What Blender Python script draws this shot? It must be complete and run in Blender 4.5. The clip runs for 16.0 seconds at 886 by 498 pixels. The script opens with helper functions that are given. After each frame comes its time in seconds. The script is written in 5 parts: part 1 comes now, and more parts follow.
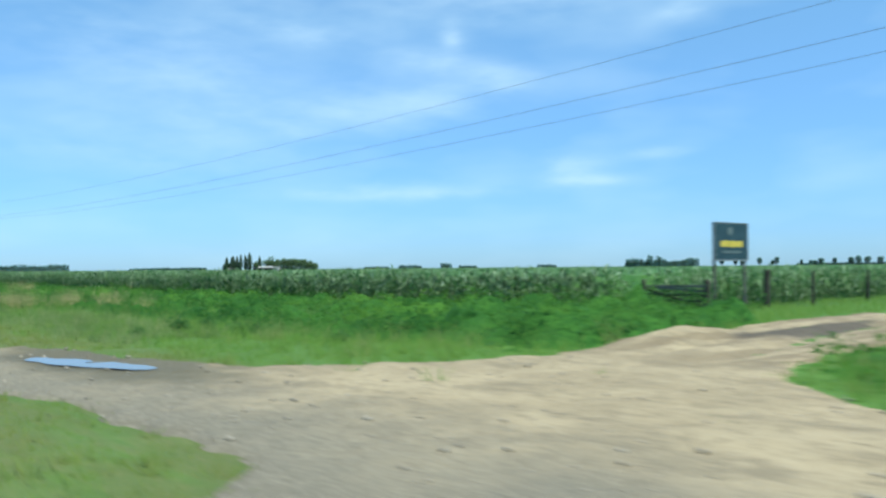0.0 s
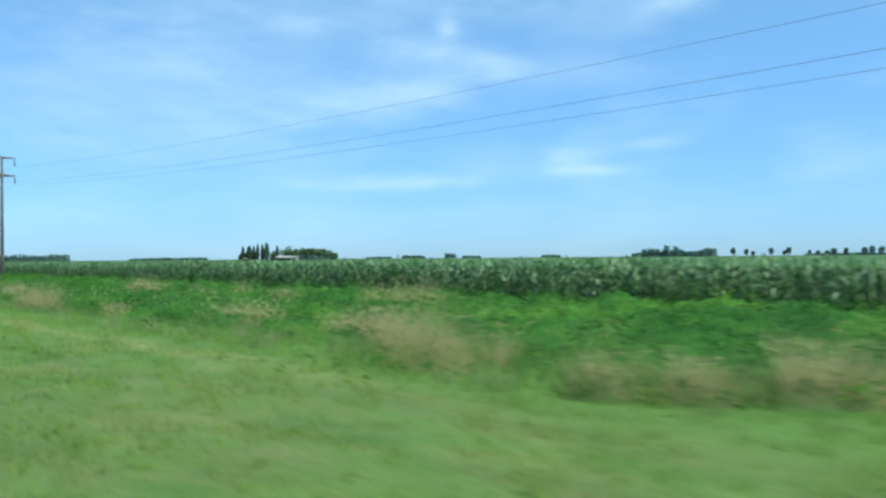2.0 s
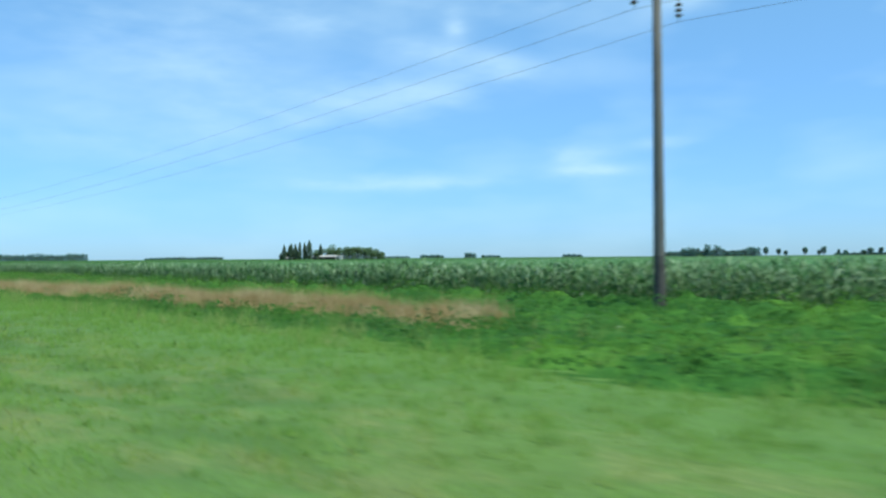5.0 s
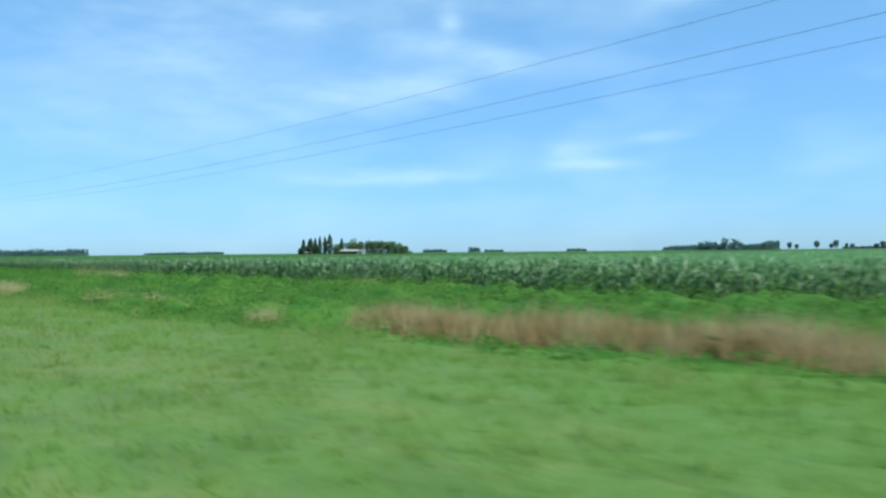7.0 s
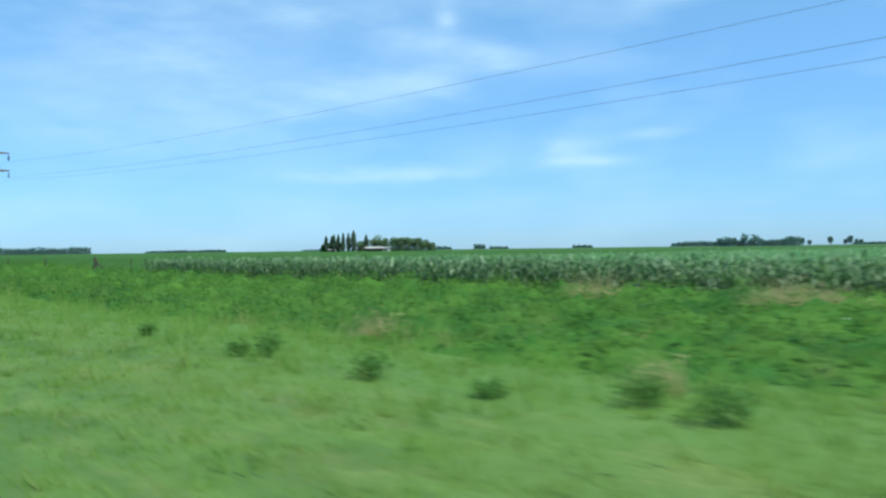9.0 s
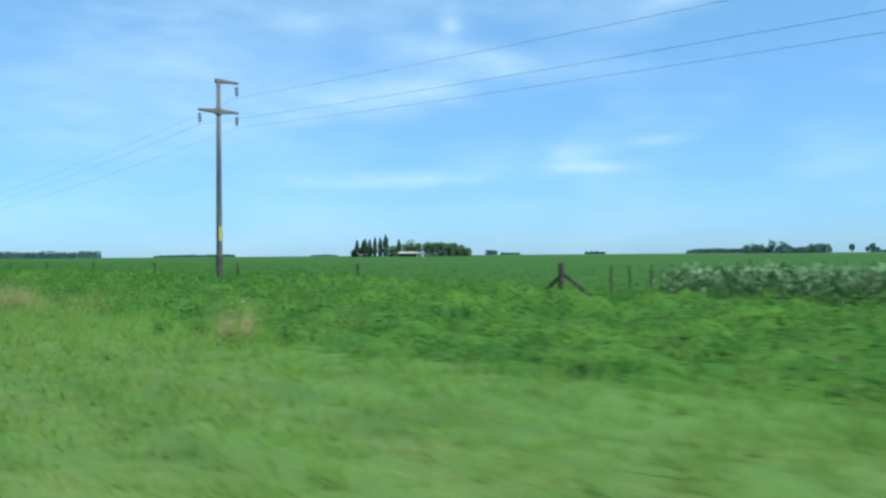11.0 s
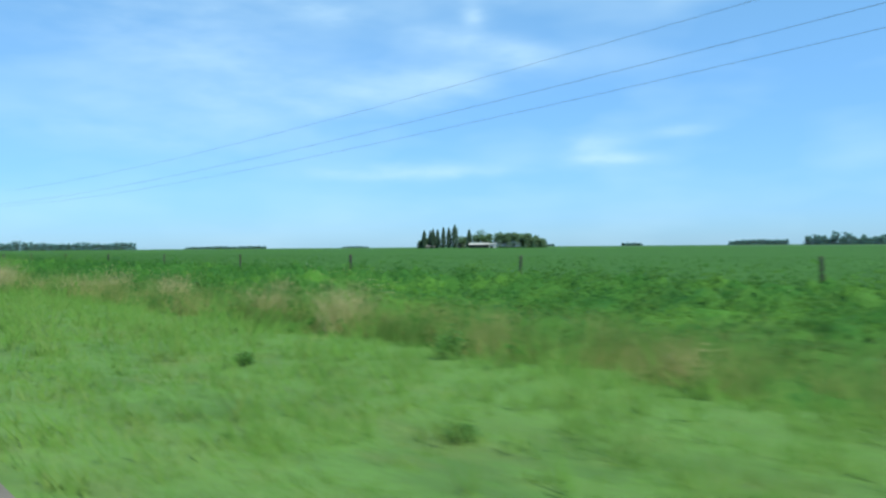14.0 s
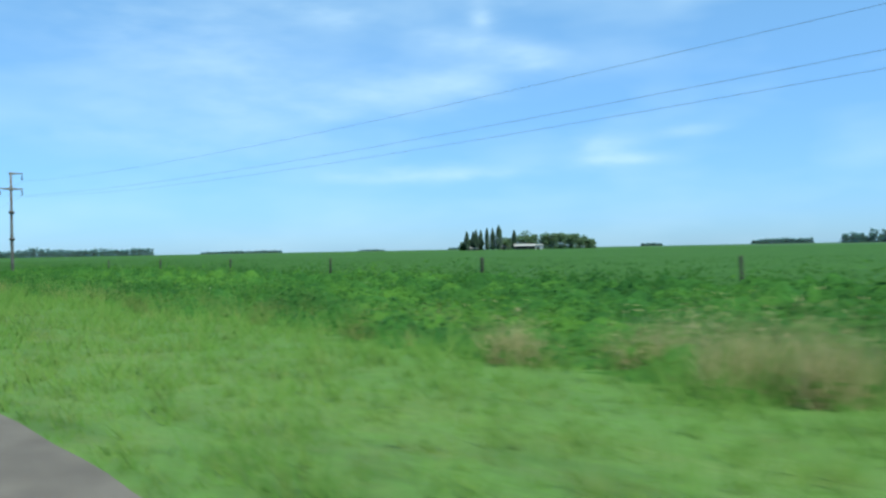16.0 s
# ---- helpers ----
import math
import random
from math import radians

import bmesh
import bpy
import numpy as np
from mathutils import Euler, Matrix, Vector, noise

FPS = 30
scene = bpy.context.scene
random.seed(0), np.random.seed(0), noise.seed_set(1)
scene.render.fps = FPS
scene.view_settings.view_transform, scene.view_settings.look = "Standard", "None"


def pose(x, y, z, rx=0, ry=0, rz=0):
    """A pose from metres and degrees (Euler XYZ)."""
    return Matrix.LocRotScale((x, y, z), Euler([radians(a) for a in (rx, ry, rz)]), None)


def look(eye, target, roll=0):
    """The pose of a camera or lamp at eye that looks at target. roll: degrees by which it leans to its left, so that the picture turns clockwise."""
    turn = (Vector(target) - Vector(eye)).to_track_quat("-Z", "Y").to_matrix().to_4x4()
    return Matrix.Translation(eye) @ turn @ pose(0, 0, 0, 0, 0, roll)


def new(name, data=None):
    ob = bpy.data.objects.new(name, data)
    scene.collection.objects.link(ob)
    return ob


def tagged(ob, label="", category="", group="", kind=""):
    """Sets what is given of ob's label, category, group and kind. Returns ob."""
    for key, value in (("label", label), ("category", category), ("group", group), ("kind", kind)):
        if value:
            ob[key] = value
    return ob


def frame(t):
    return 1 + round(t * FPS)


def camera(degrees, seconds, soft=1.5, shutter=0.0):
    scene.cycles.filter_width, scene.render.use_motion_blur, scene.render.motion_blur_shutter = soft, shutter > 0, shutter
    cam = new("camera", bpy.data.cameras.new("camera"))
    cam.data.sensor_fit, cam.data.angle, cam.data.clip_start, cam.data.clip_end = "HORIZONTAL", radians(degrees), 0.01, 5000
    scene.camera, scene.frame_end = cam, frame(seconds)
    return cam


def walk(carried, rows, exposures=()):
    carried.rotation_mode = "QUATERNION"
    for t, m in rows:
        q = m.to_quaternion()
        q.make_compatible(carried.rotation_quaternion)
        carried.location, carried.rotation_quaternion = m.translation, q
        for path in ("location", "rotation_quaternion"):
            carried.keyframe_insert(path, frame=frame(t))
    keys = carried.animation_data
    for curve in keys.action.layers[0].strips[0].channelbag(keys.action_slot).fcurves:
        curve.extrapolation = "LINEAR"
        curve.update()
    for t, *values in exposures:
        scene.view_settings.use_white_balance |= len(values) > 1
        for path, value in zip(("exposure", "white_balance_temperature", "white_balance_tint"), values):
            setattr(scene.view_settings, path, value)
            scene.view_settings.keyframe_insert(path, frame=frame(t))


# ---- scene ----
EYE = 2.00          # eye height over the road; the car drives towards -x, the verge lies towards +y
cam = camera(53.95, 16.0, soft=2.5, shutter=0.22)
walk(cam, [
    (0, pose(-0.00, 0, EYE, 91.22, 0.47, 49.65)),
    (0.5, pose(-14.97, 0, EYE, 91.18, 0.13, 50.07)),
    (1, pose(-29.87, 0, EYE, 90.91, 0.00, 49.67)),
    (1.5, pose(-44.71, 0, EYE, 90.47, 0.51, 49.61)),
    (2, pose(-59.49, 0, EYE, 90.57, 0.44, 49.37)),
    (2.5, pose(-74.20, 0, EYE, 90.51, 0.24, 49.34)),
    (3, pose(-88.84, 0, EYE, 90.49, 0.23, 49.67)),
    (3.5, pose(-103.43, 0, EYE, 90.34, 0.79, 49.72)),
    (4, pose(-117.94, 0, EYE, 90.62, 0.37, 49.65)),
    (6.5, pose(-189.56, 0, EYE, 90.46, 0.67, 50.12)),
    (7, pose(-203.69, 0, EYE, 90.19, 0.53, 49.56)),
    (7.5, pose(-217.76, 0, EYE, 89.94, 1.12, 49.86)),
    (8, pose(-231.76, 0, EYE, 89.74, 0.99, 49.67)),
    (8.5, pose(-245.70, 0, EYE, 90.43, 0.46, 49.64)),
    (9, pose(-259.57, 0, EYE, 90.00, 0.72, 49.36)),
    (11.5, pose(-327.97, 0, EYE, 90.43, 0.41, 49.61)),
    (12, pose(-341.46, 0, EYE, 89.96, 0.57, 49.47)),
    (12.5, pose(-354.88, 0, EYE, 89.87, 0.24, 49.97)),
    (13, pose(-368.24, 0, EYE, 90.05, 0.50, 49.69)),
    (13.5, pose(-381.53, 0, EYE, 89.86, 0.41, 50.37)),
    (14, pose(-394.76, 0, EYE, 89.85, 0.46, 51.05)),
    (14.5, pose(-407.92, 0, EYE, 89.95, 0.52, 51.17)),
    (15, pose(-421.02, 0, EYE, 90.44, 0.18, 51.11)),
    (15.5, pose(-434.06, 0, EYE, 90.39, -0.02, 51.55)),
    (16, pose(-447.03, 0, EYE, 90.02, 1.07, 51.71)),
], exposures=[(0, 0.32, 6450, -1), (16, 0.32, 6450, -1)])

# ---- sky, sun ----
SUN_ELEV, SUN_AZ = radians(64), radians(-78)      # azimuth from +y towards -x
w = bpy.data.worlds.new("sky")
scene.world = w
w.use_nodes = True
wn, wl = w.node_tree.nodes, w.node_tree.links
wn.clear()


def wmath(op, a, b=None, c=None, clamp=False):
    n = wn.new("ShaderNodeMath")
    n.operation, n.use_clamp = op, clamp
    for i, v in enumerate((a, b, c)):
        if v is None:
            continue
        if isinstance(v, (int, float)):
            n.inputs[i].default_value = v
        else:
            wl.new(v, n.inputs[i])
    return n.outputs[0]


sky = wn.new("ShaderNodeTexSky")
sky.sky_type, sky.sun_disc = "NISHITA", False
sky.sun_elevation, sky.sun_rotation = SUN_ELEV, -SUN_AZ
sky.air_density, sky.dust_density, sky.ozone_density = 1.0, 0.15, 2.5
tc = wn.new("ShaderNodeTexCoord")
sep = wn.new("ShaderNodeSeparateXYZ")
wl.new(tc.outputs["Generated"], sep.inputs[0])
az = wmath("MULTIPLY", wmath("ARCTAN2", wmath("MULTIPLY", sep.outputs[0], -1.0), sep.outputs[1]), 57.2958)
el = wmath("MULTIPLY", wmath("ARCSINE", sep.outputs[2]), 57.2958)
comb = wn.new("ShaderNodeCombineXYZ")
wl.new(az, comb.inputs[0])
wl.new(wmath("MULTIPLY", el, 3.0), comb.inputs[1])


def wnoise(scale, detail, rough):
    n = wn.new("ShaderNodeTexNoise")
    n.inputs["Scale"].default_value, n.inputs["Detail"].default_value, n.inputs["Roughness"].default_value = scale, detail, rough
    wl.new(comb.outputs[0], n.inputs["Vector"])
    return n.outputs[0]


ripple = wmath("MULTIPLY", wmath("SUBTRACT", wnoise(0.30, 4, 0.5), 0.5), 2.0)
tatter = wnoise(0.35, 4, 0.5)
# cirrus streaks: azimuth, elevation, half length, half thickness (degrees), slope, strength
CIRRUS = ((52.8, 4.95, 6.5, 0.50, -0.035, 0.42), (40.9, 6.1, 1.9, 0.95, -0.10, 0.40), (39.6, 5.6, 2.6, 0.35, 0.0, 0.26),
          (35.6, 7.2, 1.8, 0.32, -0.05, 0.25), (49.6, 13.3, 3.8, 0.8, 0.03, 0.30), (45.9, 12.4, 2.8, 0.7, 0.10, 0.32), (50.5, 11.2, 4.5, 1.1, -0.12, 0.20),
          (49.0, 14.9, 0.7, 0.9, 0.0, 0.30), (58.4, 14.9, 2.8, 0.6, 0.0, 0.25), (56.0, 10.2, 8.0, 1.3, -0.05, 0.20),
          (34.5, 15.8, 2.2, 0.8, -0.25, 0.25), (66.0, 12.0, 9.0, 3.5, 0.0, 0.28), (70.0, 7.0, 8.0, 1.2, 0.0, 0.18),
          (47.0, 18.0, 12.0, 2.2, -0.1, 0.30))
cover = 0.0
for a0, e0, ha, he, slope, strength in CIRRUS:
    da = wmath("SUBTRACT", az, a0)
    u = wmath("DIVIDE", wmath("ADD", da, wmath("MULTIPLY", ripple, 0.45 * ha)), ha)
    v = wmath("DIVIDE", wmath("ADD", wmath("SUBTRACT", wmath("SUBTRACT", el, e0), wmath("MULTIPLY", da, slope)), wmath("MULTIPLY", ripple, 0.8 * he)), he)
    q = wmath("EXPONENT", wmath("MULTIPLY", wmath("ADD", wmath("MULTIPLY", u, u), wmath("MULTIPLY", v, v)), -1.0))
    cover = wmath("ADD", wmath("MULTIPLY", q, strength), cover)
cover = wmath("MULTIPLY", cover, wmath("ADD", wmath("MULTIPLY", tatter, 1.3), 0.3))
veil = wmath("MULTIPLY", wmath("SUBTRACT", wnoise(0.09, 3, 0.45), 0.45, clamp=True), 0.8)
cover = wmath("MINIMUM", wmath("ADD", wmath("ADD", cover, 0.05), veil), 0.85)
mix = wn.new("ShaderNodeMix")
mix.data_type = "RGBA"
wl.new(cover, mix.inputs[0])
tint = wn.new("ShaderNodeMix")
tint.data_type, tint.blend_type = "RGBA", "MULTIPLY"
tint.inputs[0].default_value = 1.0
hue = wn.new("ShaderNodeMix")
hue.data_type = "RGBA"
wl.new(wmath("DIVIDE", el, 16.0, clamp=True), hue.inputs[0])
hue.inputs[6].default_value, hue.inputs[7].default_value = (0.41, 0.69, 1.31, 1), (0.84, 1.18, 1.42, 1)
wl.new(hue.outputs[2], tint.inputs[7])
wl.new(sky.outputs[0], tint.inputs[6])
wl.new(tint.outputs[2], mix.inputs[6])
mix.inputs[7].default_value = (5.6, 7.4, 9.3, 1)
bg = wn.new("ShaderNodeBackground")
bg.inputs[1].default_value = 0.105
wl.new(mix.outputs[2], bg.inputs[0])
wl.new(bg.outputs[0], wn.new("ShaderNodeOutputWorld").inputs[0])

lamp = bpy.data.lights.new("sun", "SUN")
lamp.energy, lamp.angle, lamp.color = 4.4, radians(0.6), (1.0, 0.985, 0.89)
sun_at = Vector((-math.sin(SUN_AZ) * math.cos(SUN_ELEV), math.cos(SUN_AZ) * math.cos(SUN_ELEV), math.sin(SUN_ELEV)))
new("sun", lamp).matrix_world = look(sun_at * 50, (0, 0, 0))


# ---- materials ----
class Mat:
    """A node material with short calls."""

    def __init__(self, name):
        self.m = bpy.data.materials.new(name)
        self.m.use_nodes = True
        self.n, self.l = self.m.node_tree.nodes, self.m.node_tree.links
        self.b = self.n["Principled BSDF"]
        self.geo = self.n.new("ShaderNodeNewGeometry")

    def link(self, value, socket):
        if isinstance(value, (int, float)):
            socket.default_value = value
        elif isinstance(value, tuple):
            socket.default_value = (*value, 1)
        else:
            self.l.new(value, socket)

    def noise(self, scale, detail=4, rough=0.6, stretch=(1, 1, 1)):
        mp = self.n.new("ShaderNodeMapping")
        mp.inputs["Scale"].default_value = stretch
        self.l.new(self.geo.outputs["Position"], mp.inputs[0])
        t = self.n.new("ShaderNodeTexNoise")
        t.inputs["Scale"].default_value, t.inputs["Detail"].default_value, t.inputs["Roughness"].default_value = scale, detail, rough
        self.l.new(mp.outputs[0], t.inputs["Vector"])
        return t.outputs[0]

    def axis(self, i):
        s = self.n.new("ShaderNodeSeparateXYZ")
        self.l.new(self.geo.outputs["Position"], s.inputs[0])
        return s.outputs[i]

    def math(self, op, a, b=0.0, clamp=False):
        k = self.n.new("ShaderNodeMath")
        k.operation, k.use_clamp = op, clamp
        self.link(a, k.inputs[0])
        self.link(b, k.inputs[1])
        return k.outputs[0]

    def step(self, value, lo, hi):
        k = self.n.new("ShaderNodeMapRange")
        k.interpolation_type = "SMOOTHSTEP"
        self.link(value, k.inputs[0])
        k.inputs[1].default_value, k.inputs[2].default_value = lo, hi
        return k.outputs[0]

    def mix(self, f, a, b):
        k = self.n.new("ShaderNodeMix")
        k.data_type = "RGBA"
        self.link(f, k.inputs[0])
        self.link(a, k.inputs[6])
        self.link(b, k.inputs[7])
        return k.outputs[2]

    def bump(self, height, strength, dist=0.02):
        k = self.n.new("ShaderNodeBump")
        k.inputs["Strength"].default_value, k.inputs["Distance"].default_value = strength, dist
        self.l.new(height, k.inputs["Height"])
        self.l.new(k.outputs[0], self.b.inputs["Normal"])

    def done(self, colour, rough=0.8, metal=0.0, spec=0.3):
        self.link(colour, self.b.inputs["Base Color"])
        self.link(rough, self.b.inputs["Roughness"])
        self.b.inputs["Metallic"].default_value = metal
        self.b.inputs["Specular IOR Level"].default_value = spec
        return self.m


def plain(name, a, b, scale=3.0, rough=0.7, metal=0.0, spec=0.3, bump=0.2, stretch=(1, 1, 1), fine=40):
    """A surface of two colours, mottled at two scales."""
    k = Mat(name)
    f = k.math("ADD", k.math("MULTIPLY", k.noise(scale, 5, 0.6, stretch), 0.7), k.math("MULTIPLY", k.noise(fine, 3, 0.6, stretch), 0.3))
    if bump:
        k.bump(k.noise(fine, 3), bump)
    return k.done(k.mix(k.step(f, 0.36, 0.64), a, b), rough, metal, spec)


def further(k):
    """0 along the maize, 1 where the growth turns yellower beyond it."""
    return k.math("MULTIPLY", k.step(k.axis(0), -150.0, -240.0), k.math("MULTIPLY", k.step(k.noise(0.45, 4, 0.6), 0.36, 0.60), k.step(k.axis(0), -445.0, -385.0)))


def leafy(name, stops, patch=None, patch_scale=0.2, patch_range=(0.45, 0.62), rough=0.55, through_light=0.35, spec=0.25, clumps=None, under=None, gaps=0.0, also=None):
    """Blades and leaves: each piece takes its own tone out of stops; patch is a second tone in broad patches."""
    k = Mat(name)
    r = k.n.new("ShaderNodeValToRGB")
    k.l.new(k.geo.outputs["Random Per Island"], r.inputs[0])
    e = r.color_ramp.elements
    while len(e) < len(stops):
        e.new(0.5)
    for i, c in enumerate(stops):
        e[i].position, e[i].color = i / (len(stops) - 1), (*c, 1)
    col = r.outputs[0]
    if under:
        col = k.mix(0.55, col, under(k))
    if patch:
        f = k.step(k.noise(patch_scale, 4, 0.6), *patch_range)
        col = k.mix(f, col, patch)
    if clumps:
        dark, light, scale = clumps
        g = k.noise(scale, 4, 0.65, (0.55, 1, 1))
        col = k.mix(k.math("MULTIPLY", k.step(g, 0.52, 0.38), 0.85), col, dark)
        col = k.mix(k.math("MULTIPLY", k.step(g, 0.52, 0.66), 0.8), col, light)
    if also:
        col = k.mix(k.math("MULTIPLY", further(k), also[1]), col, also[0])
    k.done(col, rough, 0.0, spec)
    tr = k.n.new("ShaderNodeBsdfTranslucent")
    k.link(col, tr.inputs[0])
    ms = k.n.new("ShaderNodeMixShader")
    ms.inputs[0].default_value = through_light
    out = k.n["Material Output"]
    k.l.new(k.b.outputs[0], ms.inputs[1])
    k.l.new(tr.outputs[0], ms.inputs[2])
    last = ms.outputs[0]
    if gaps:        # a clump of small leaves with light between them
        clear, airy = k.n.new("ShaderNodeBsdfTransparent"), k.n.new("ShaderNodeMixShader")
        airy.inputs[0].default_value = gaps
        k.l.new(last, airy.inputs[1])
        k.l.new(clear.outputs[0], airy.inputs[2])
        last = airy.outputs[0]
    k.l.new(last, out.inputs[0])
    return k.m


LINE_Y = 8.3


def turf(k):
    """Colour of the mown verge: green and yellow-green blotches, straw streaks along the road, brown soil by the track."""
    x, y = k.axis(0), k.axis(1)
    small, large = k.noise(0.95, 5, 0.65, (0.5, 1, 1)), k.noise(0.24, 4, 0.6, (0.4, 1, 1))
    c = k.mix(k.step(small, 0.41, 0.60), (0.054, 0.130, 0.023), (0.100, 0.208, 0.036))
    c = k.mix(k.math("MULTIPLY", k.step(large, 0.44, 0.64), 0.7), c, (0.130, 0.224, 0.046))
    c = k.mix(k.math("MULTIPLY", k.step(k.math("ADD", y, k.math("MULTIPLY", large, 4.0)), 8.5, 11.5), 0.6), c, (0.098, 0.222, 0.038))
    dry = k.math("ADD", k.math("MULTIPLY", k.step(x, -260.0, -90.0), 0.2), 0.32)
    straw = k.step(k.noise(0.7, 5, 0.7, (0.6, 1.1, 1)), 0.46, 0.66)
    c = k.mix(k.math("MULTIPLY", k.math("MULTIPLY", straw, dry), k.step(y, 10.5, 6.5)), c, (0.265, 0.25, 0.10))
    olive = k.math("MULTIPLY", k.math("MULTIPLY", k.step(x, -88.0, -62.0), k.step(y, 10.2, 7.8)), k.step(k.noise(0.5, 5, 0.65, (0.35, 1.2, 1)), 0.38, 0.58))
    c = k.mix(k.math("MULTIPLY", olive, 0.62), c, (0.140, 0.145, 0.050))
    pale = k.math("MULTIPLY", k.math("MULTIPLY", k.step(x, -205.0, -222.0), k.step(x, -268.0, -250.0)), k.step(k.noise(0.6, 5, 0.65, (0.6, 1.1, 1)), 0.36, 0.60))
    c = k.mix(k.math("MULTIPLY", pale, 0.5), c, (0.165, 0.19, 0.075))
    # a worn straw-coloured line along the road, and the fresher growth by the soybean field
    line = k.math("MULTIPLY", k.step(k.math("ABSOLUTE", k.math("ADD", k.math("ADD", y, k.math("MULTIPLY", k.math("SUBTRACT", large, 0.5), 3.0)), -LINE_Y)), 0.9, 0.1), k.math("MULTIPLY", k.step(x, -62.0, -84.0), k.step(x, -150.0, -120.0)))
    c = k.mix(k.math("MULTIPLY", line, k.math("MULTIPLY", k.step(small, 0.3, 0.6), 0.6)), c, (0.37, 0.35, 0.15))
    fresh = k.math("ADD", k.math("MULTIPLY", k.step(x, -310.0, -350.0), 0.25), k.math("MULTIPLY", k.step(x, -380.0, -412.0), 0.18))
    c = k.mix(k.math("MULTIPLY", fresh, k.step(small, 0.34, 0.58)), c, (0.108, 0.258, 0.046))
    soil = k.math("MULTIPLY", k.step(x, -52.0, -40.0), k.math("MULTIPLY", k.step(y, 10.5, 8.0), k.step(k.noise(0.8, 5, 0.65, (0.3, 1.3, 1)), 0.40, 0.55)))
    return k.mix(k.math("MULTIPLY", soil, 0.5), c, (0.19, 0.155, 0.075))


def ground_material():
    k = Mat("ground")
    y = k.math("ADD", k.axis(1), k.math("MULTIPLY", k.math("SUBTRACT", k.noise(0.15, 4), 0.5), 5.0))
    fine = k.noise(9, 5, 0.7)
    mown = k.mix(k.math("ADD", k.math("MULTIPLY", k.step(fine, 0.38, 0.60), 0.4), 0.3), turf(k), (0.07, 0.125, 0.028))
    weeds = k.mix(k.step(fine, 0.35, 0.65), (0.06, 0.14, 0.02), (0.10, 0.21, 0.035))
    field = k.mix(k.step(k.noise(0.06, 6, 0.7), 0.4, 0.6), (0.035, 0.085, 0.025), (0.05, 0.115, 0.03))
    c = k.mix(k.step(y, 11.0, 15.0), mown, weeds)
    c = k.mix(k.math("MULTIPLY", k.step(y, 27, 31), k.step(k.axis(0), -21.0, -24.0)), c, field)
    k.bump(fine, 0.6, 0.05)
    return k.done(c, 0.9)


M_GROUND = ground_material()


def dirt_material():
    k = Mat("dirt")
    broad, fine = k.noise(0.35, 5, 0.6), k.noise(14, 6, 0.7)
    c = k.mix(k.step(broad, 0.4, 0.6), (0.30, 0.235, 0.145), (0.39, 0.31, 0.195))
    c = k.mix(k.step(fine, 0.45, 0.75), c, (0.47, 0.39, 0.265))
    c = k.mix(k.math("MULTIPLY", k.step(k.noise(3.2, 6, 0.75), 0.50, 0.62), 0.6), c, (0.205, 0.165, 0.105))
    c = k.mix(k.math("MULTIPLY", k.step(k.noise(0.8, 7, 0.75, (0.5, 1, 1)), 0.50, 0.64), 0.85), c, (0.23, 0.185, 0.12))
    # wheel tracks up the lane
    lane = k.math("MULTIPLY", k.step(k.axis(1), 13.0, 19.0), k.step(k.noise(0.9, 5, 0.65, (1.4, 0.16, 1)), 0.45, 0.56))
    c = k.mix(k.math("MULTIPLY", lane, 0.75), c, (0.19, 0.145, 0.09))
    grit = k.mix(k.step(fine, 0.4, 0.7), (0.145, 0.13, 0.10), (0.28, 0.255, 0.195))
    c = k.mix(k.math("MULTIPLY", k.step(k.math("ADD", k.axis(1), k.math("MULTIPLY", k.math("SUBTRACT", broad, 0.5), 6.0)), 9.5, 4.5), 0.85), c, grit)
    # damp soil round the puddle
    dx, dy = k.math("ADD", k.axis(0), 18.8), k.math("MULTIPLY", k.math("ADD", k.axis(1), -7.0), 0.85)
    d = k.math("SQRT", k.math("ADD", k.math("POWER", k.math("MULTIPLY", k.math("ABSOLUTE", k.math("ADD", dx, 1.6)), 0.30), 2.0), k.math("POWER", k.math("ABSOLUTE", dy), 2.0)))
    wet = k.step(k.math("ADD", d, k.math("MULTIPLY", k.math("SUBTRACT", broad, 0.5), 1.4)), 2.05, 1.05)
    c = k.mix(k.math("MULTIPLY", wet, 0.85), c, (0.105, 0.09, 0.05))
    # churned dark mud in the ruts by the field corner
    mx, my = k.math("ADD", k.math("ADD", k.axis(0), 13.3), k.math("MULTIPLY", k.math("ADD", k.axis(1), -26.0), 0.12)), k.math("MULTIPLY", k.math("ADD", k.axis(1), -26.5), 0.22)
    mud = k.math("ADD", k.math("ADD", k.math("MULTIPLY", mx, mx), k.math("MULTIPLY", my, my)), k.math("MULTIPLY", k.math("SUBTRACT", k.noise(1.2, 5, 0.7), 0.5), 2.2))
    c = k.mix(k.math("MULTIPLY", k.step(mud, 1.7, 0.7), 0.9), c, (0.085, 0.07, 0.055))
    k.bump(fine, 0.7, 0.04)
    return k.done(c, k.math("SUBTRACT", 0.92, k.math("MULTIPLY", wet, 0.3)))


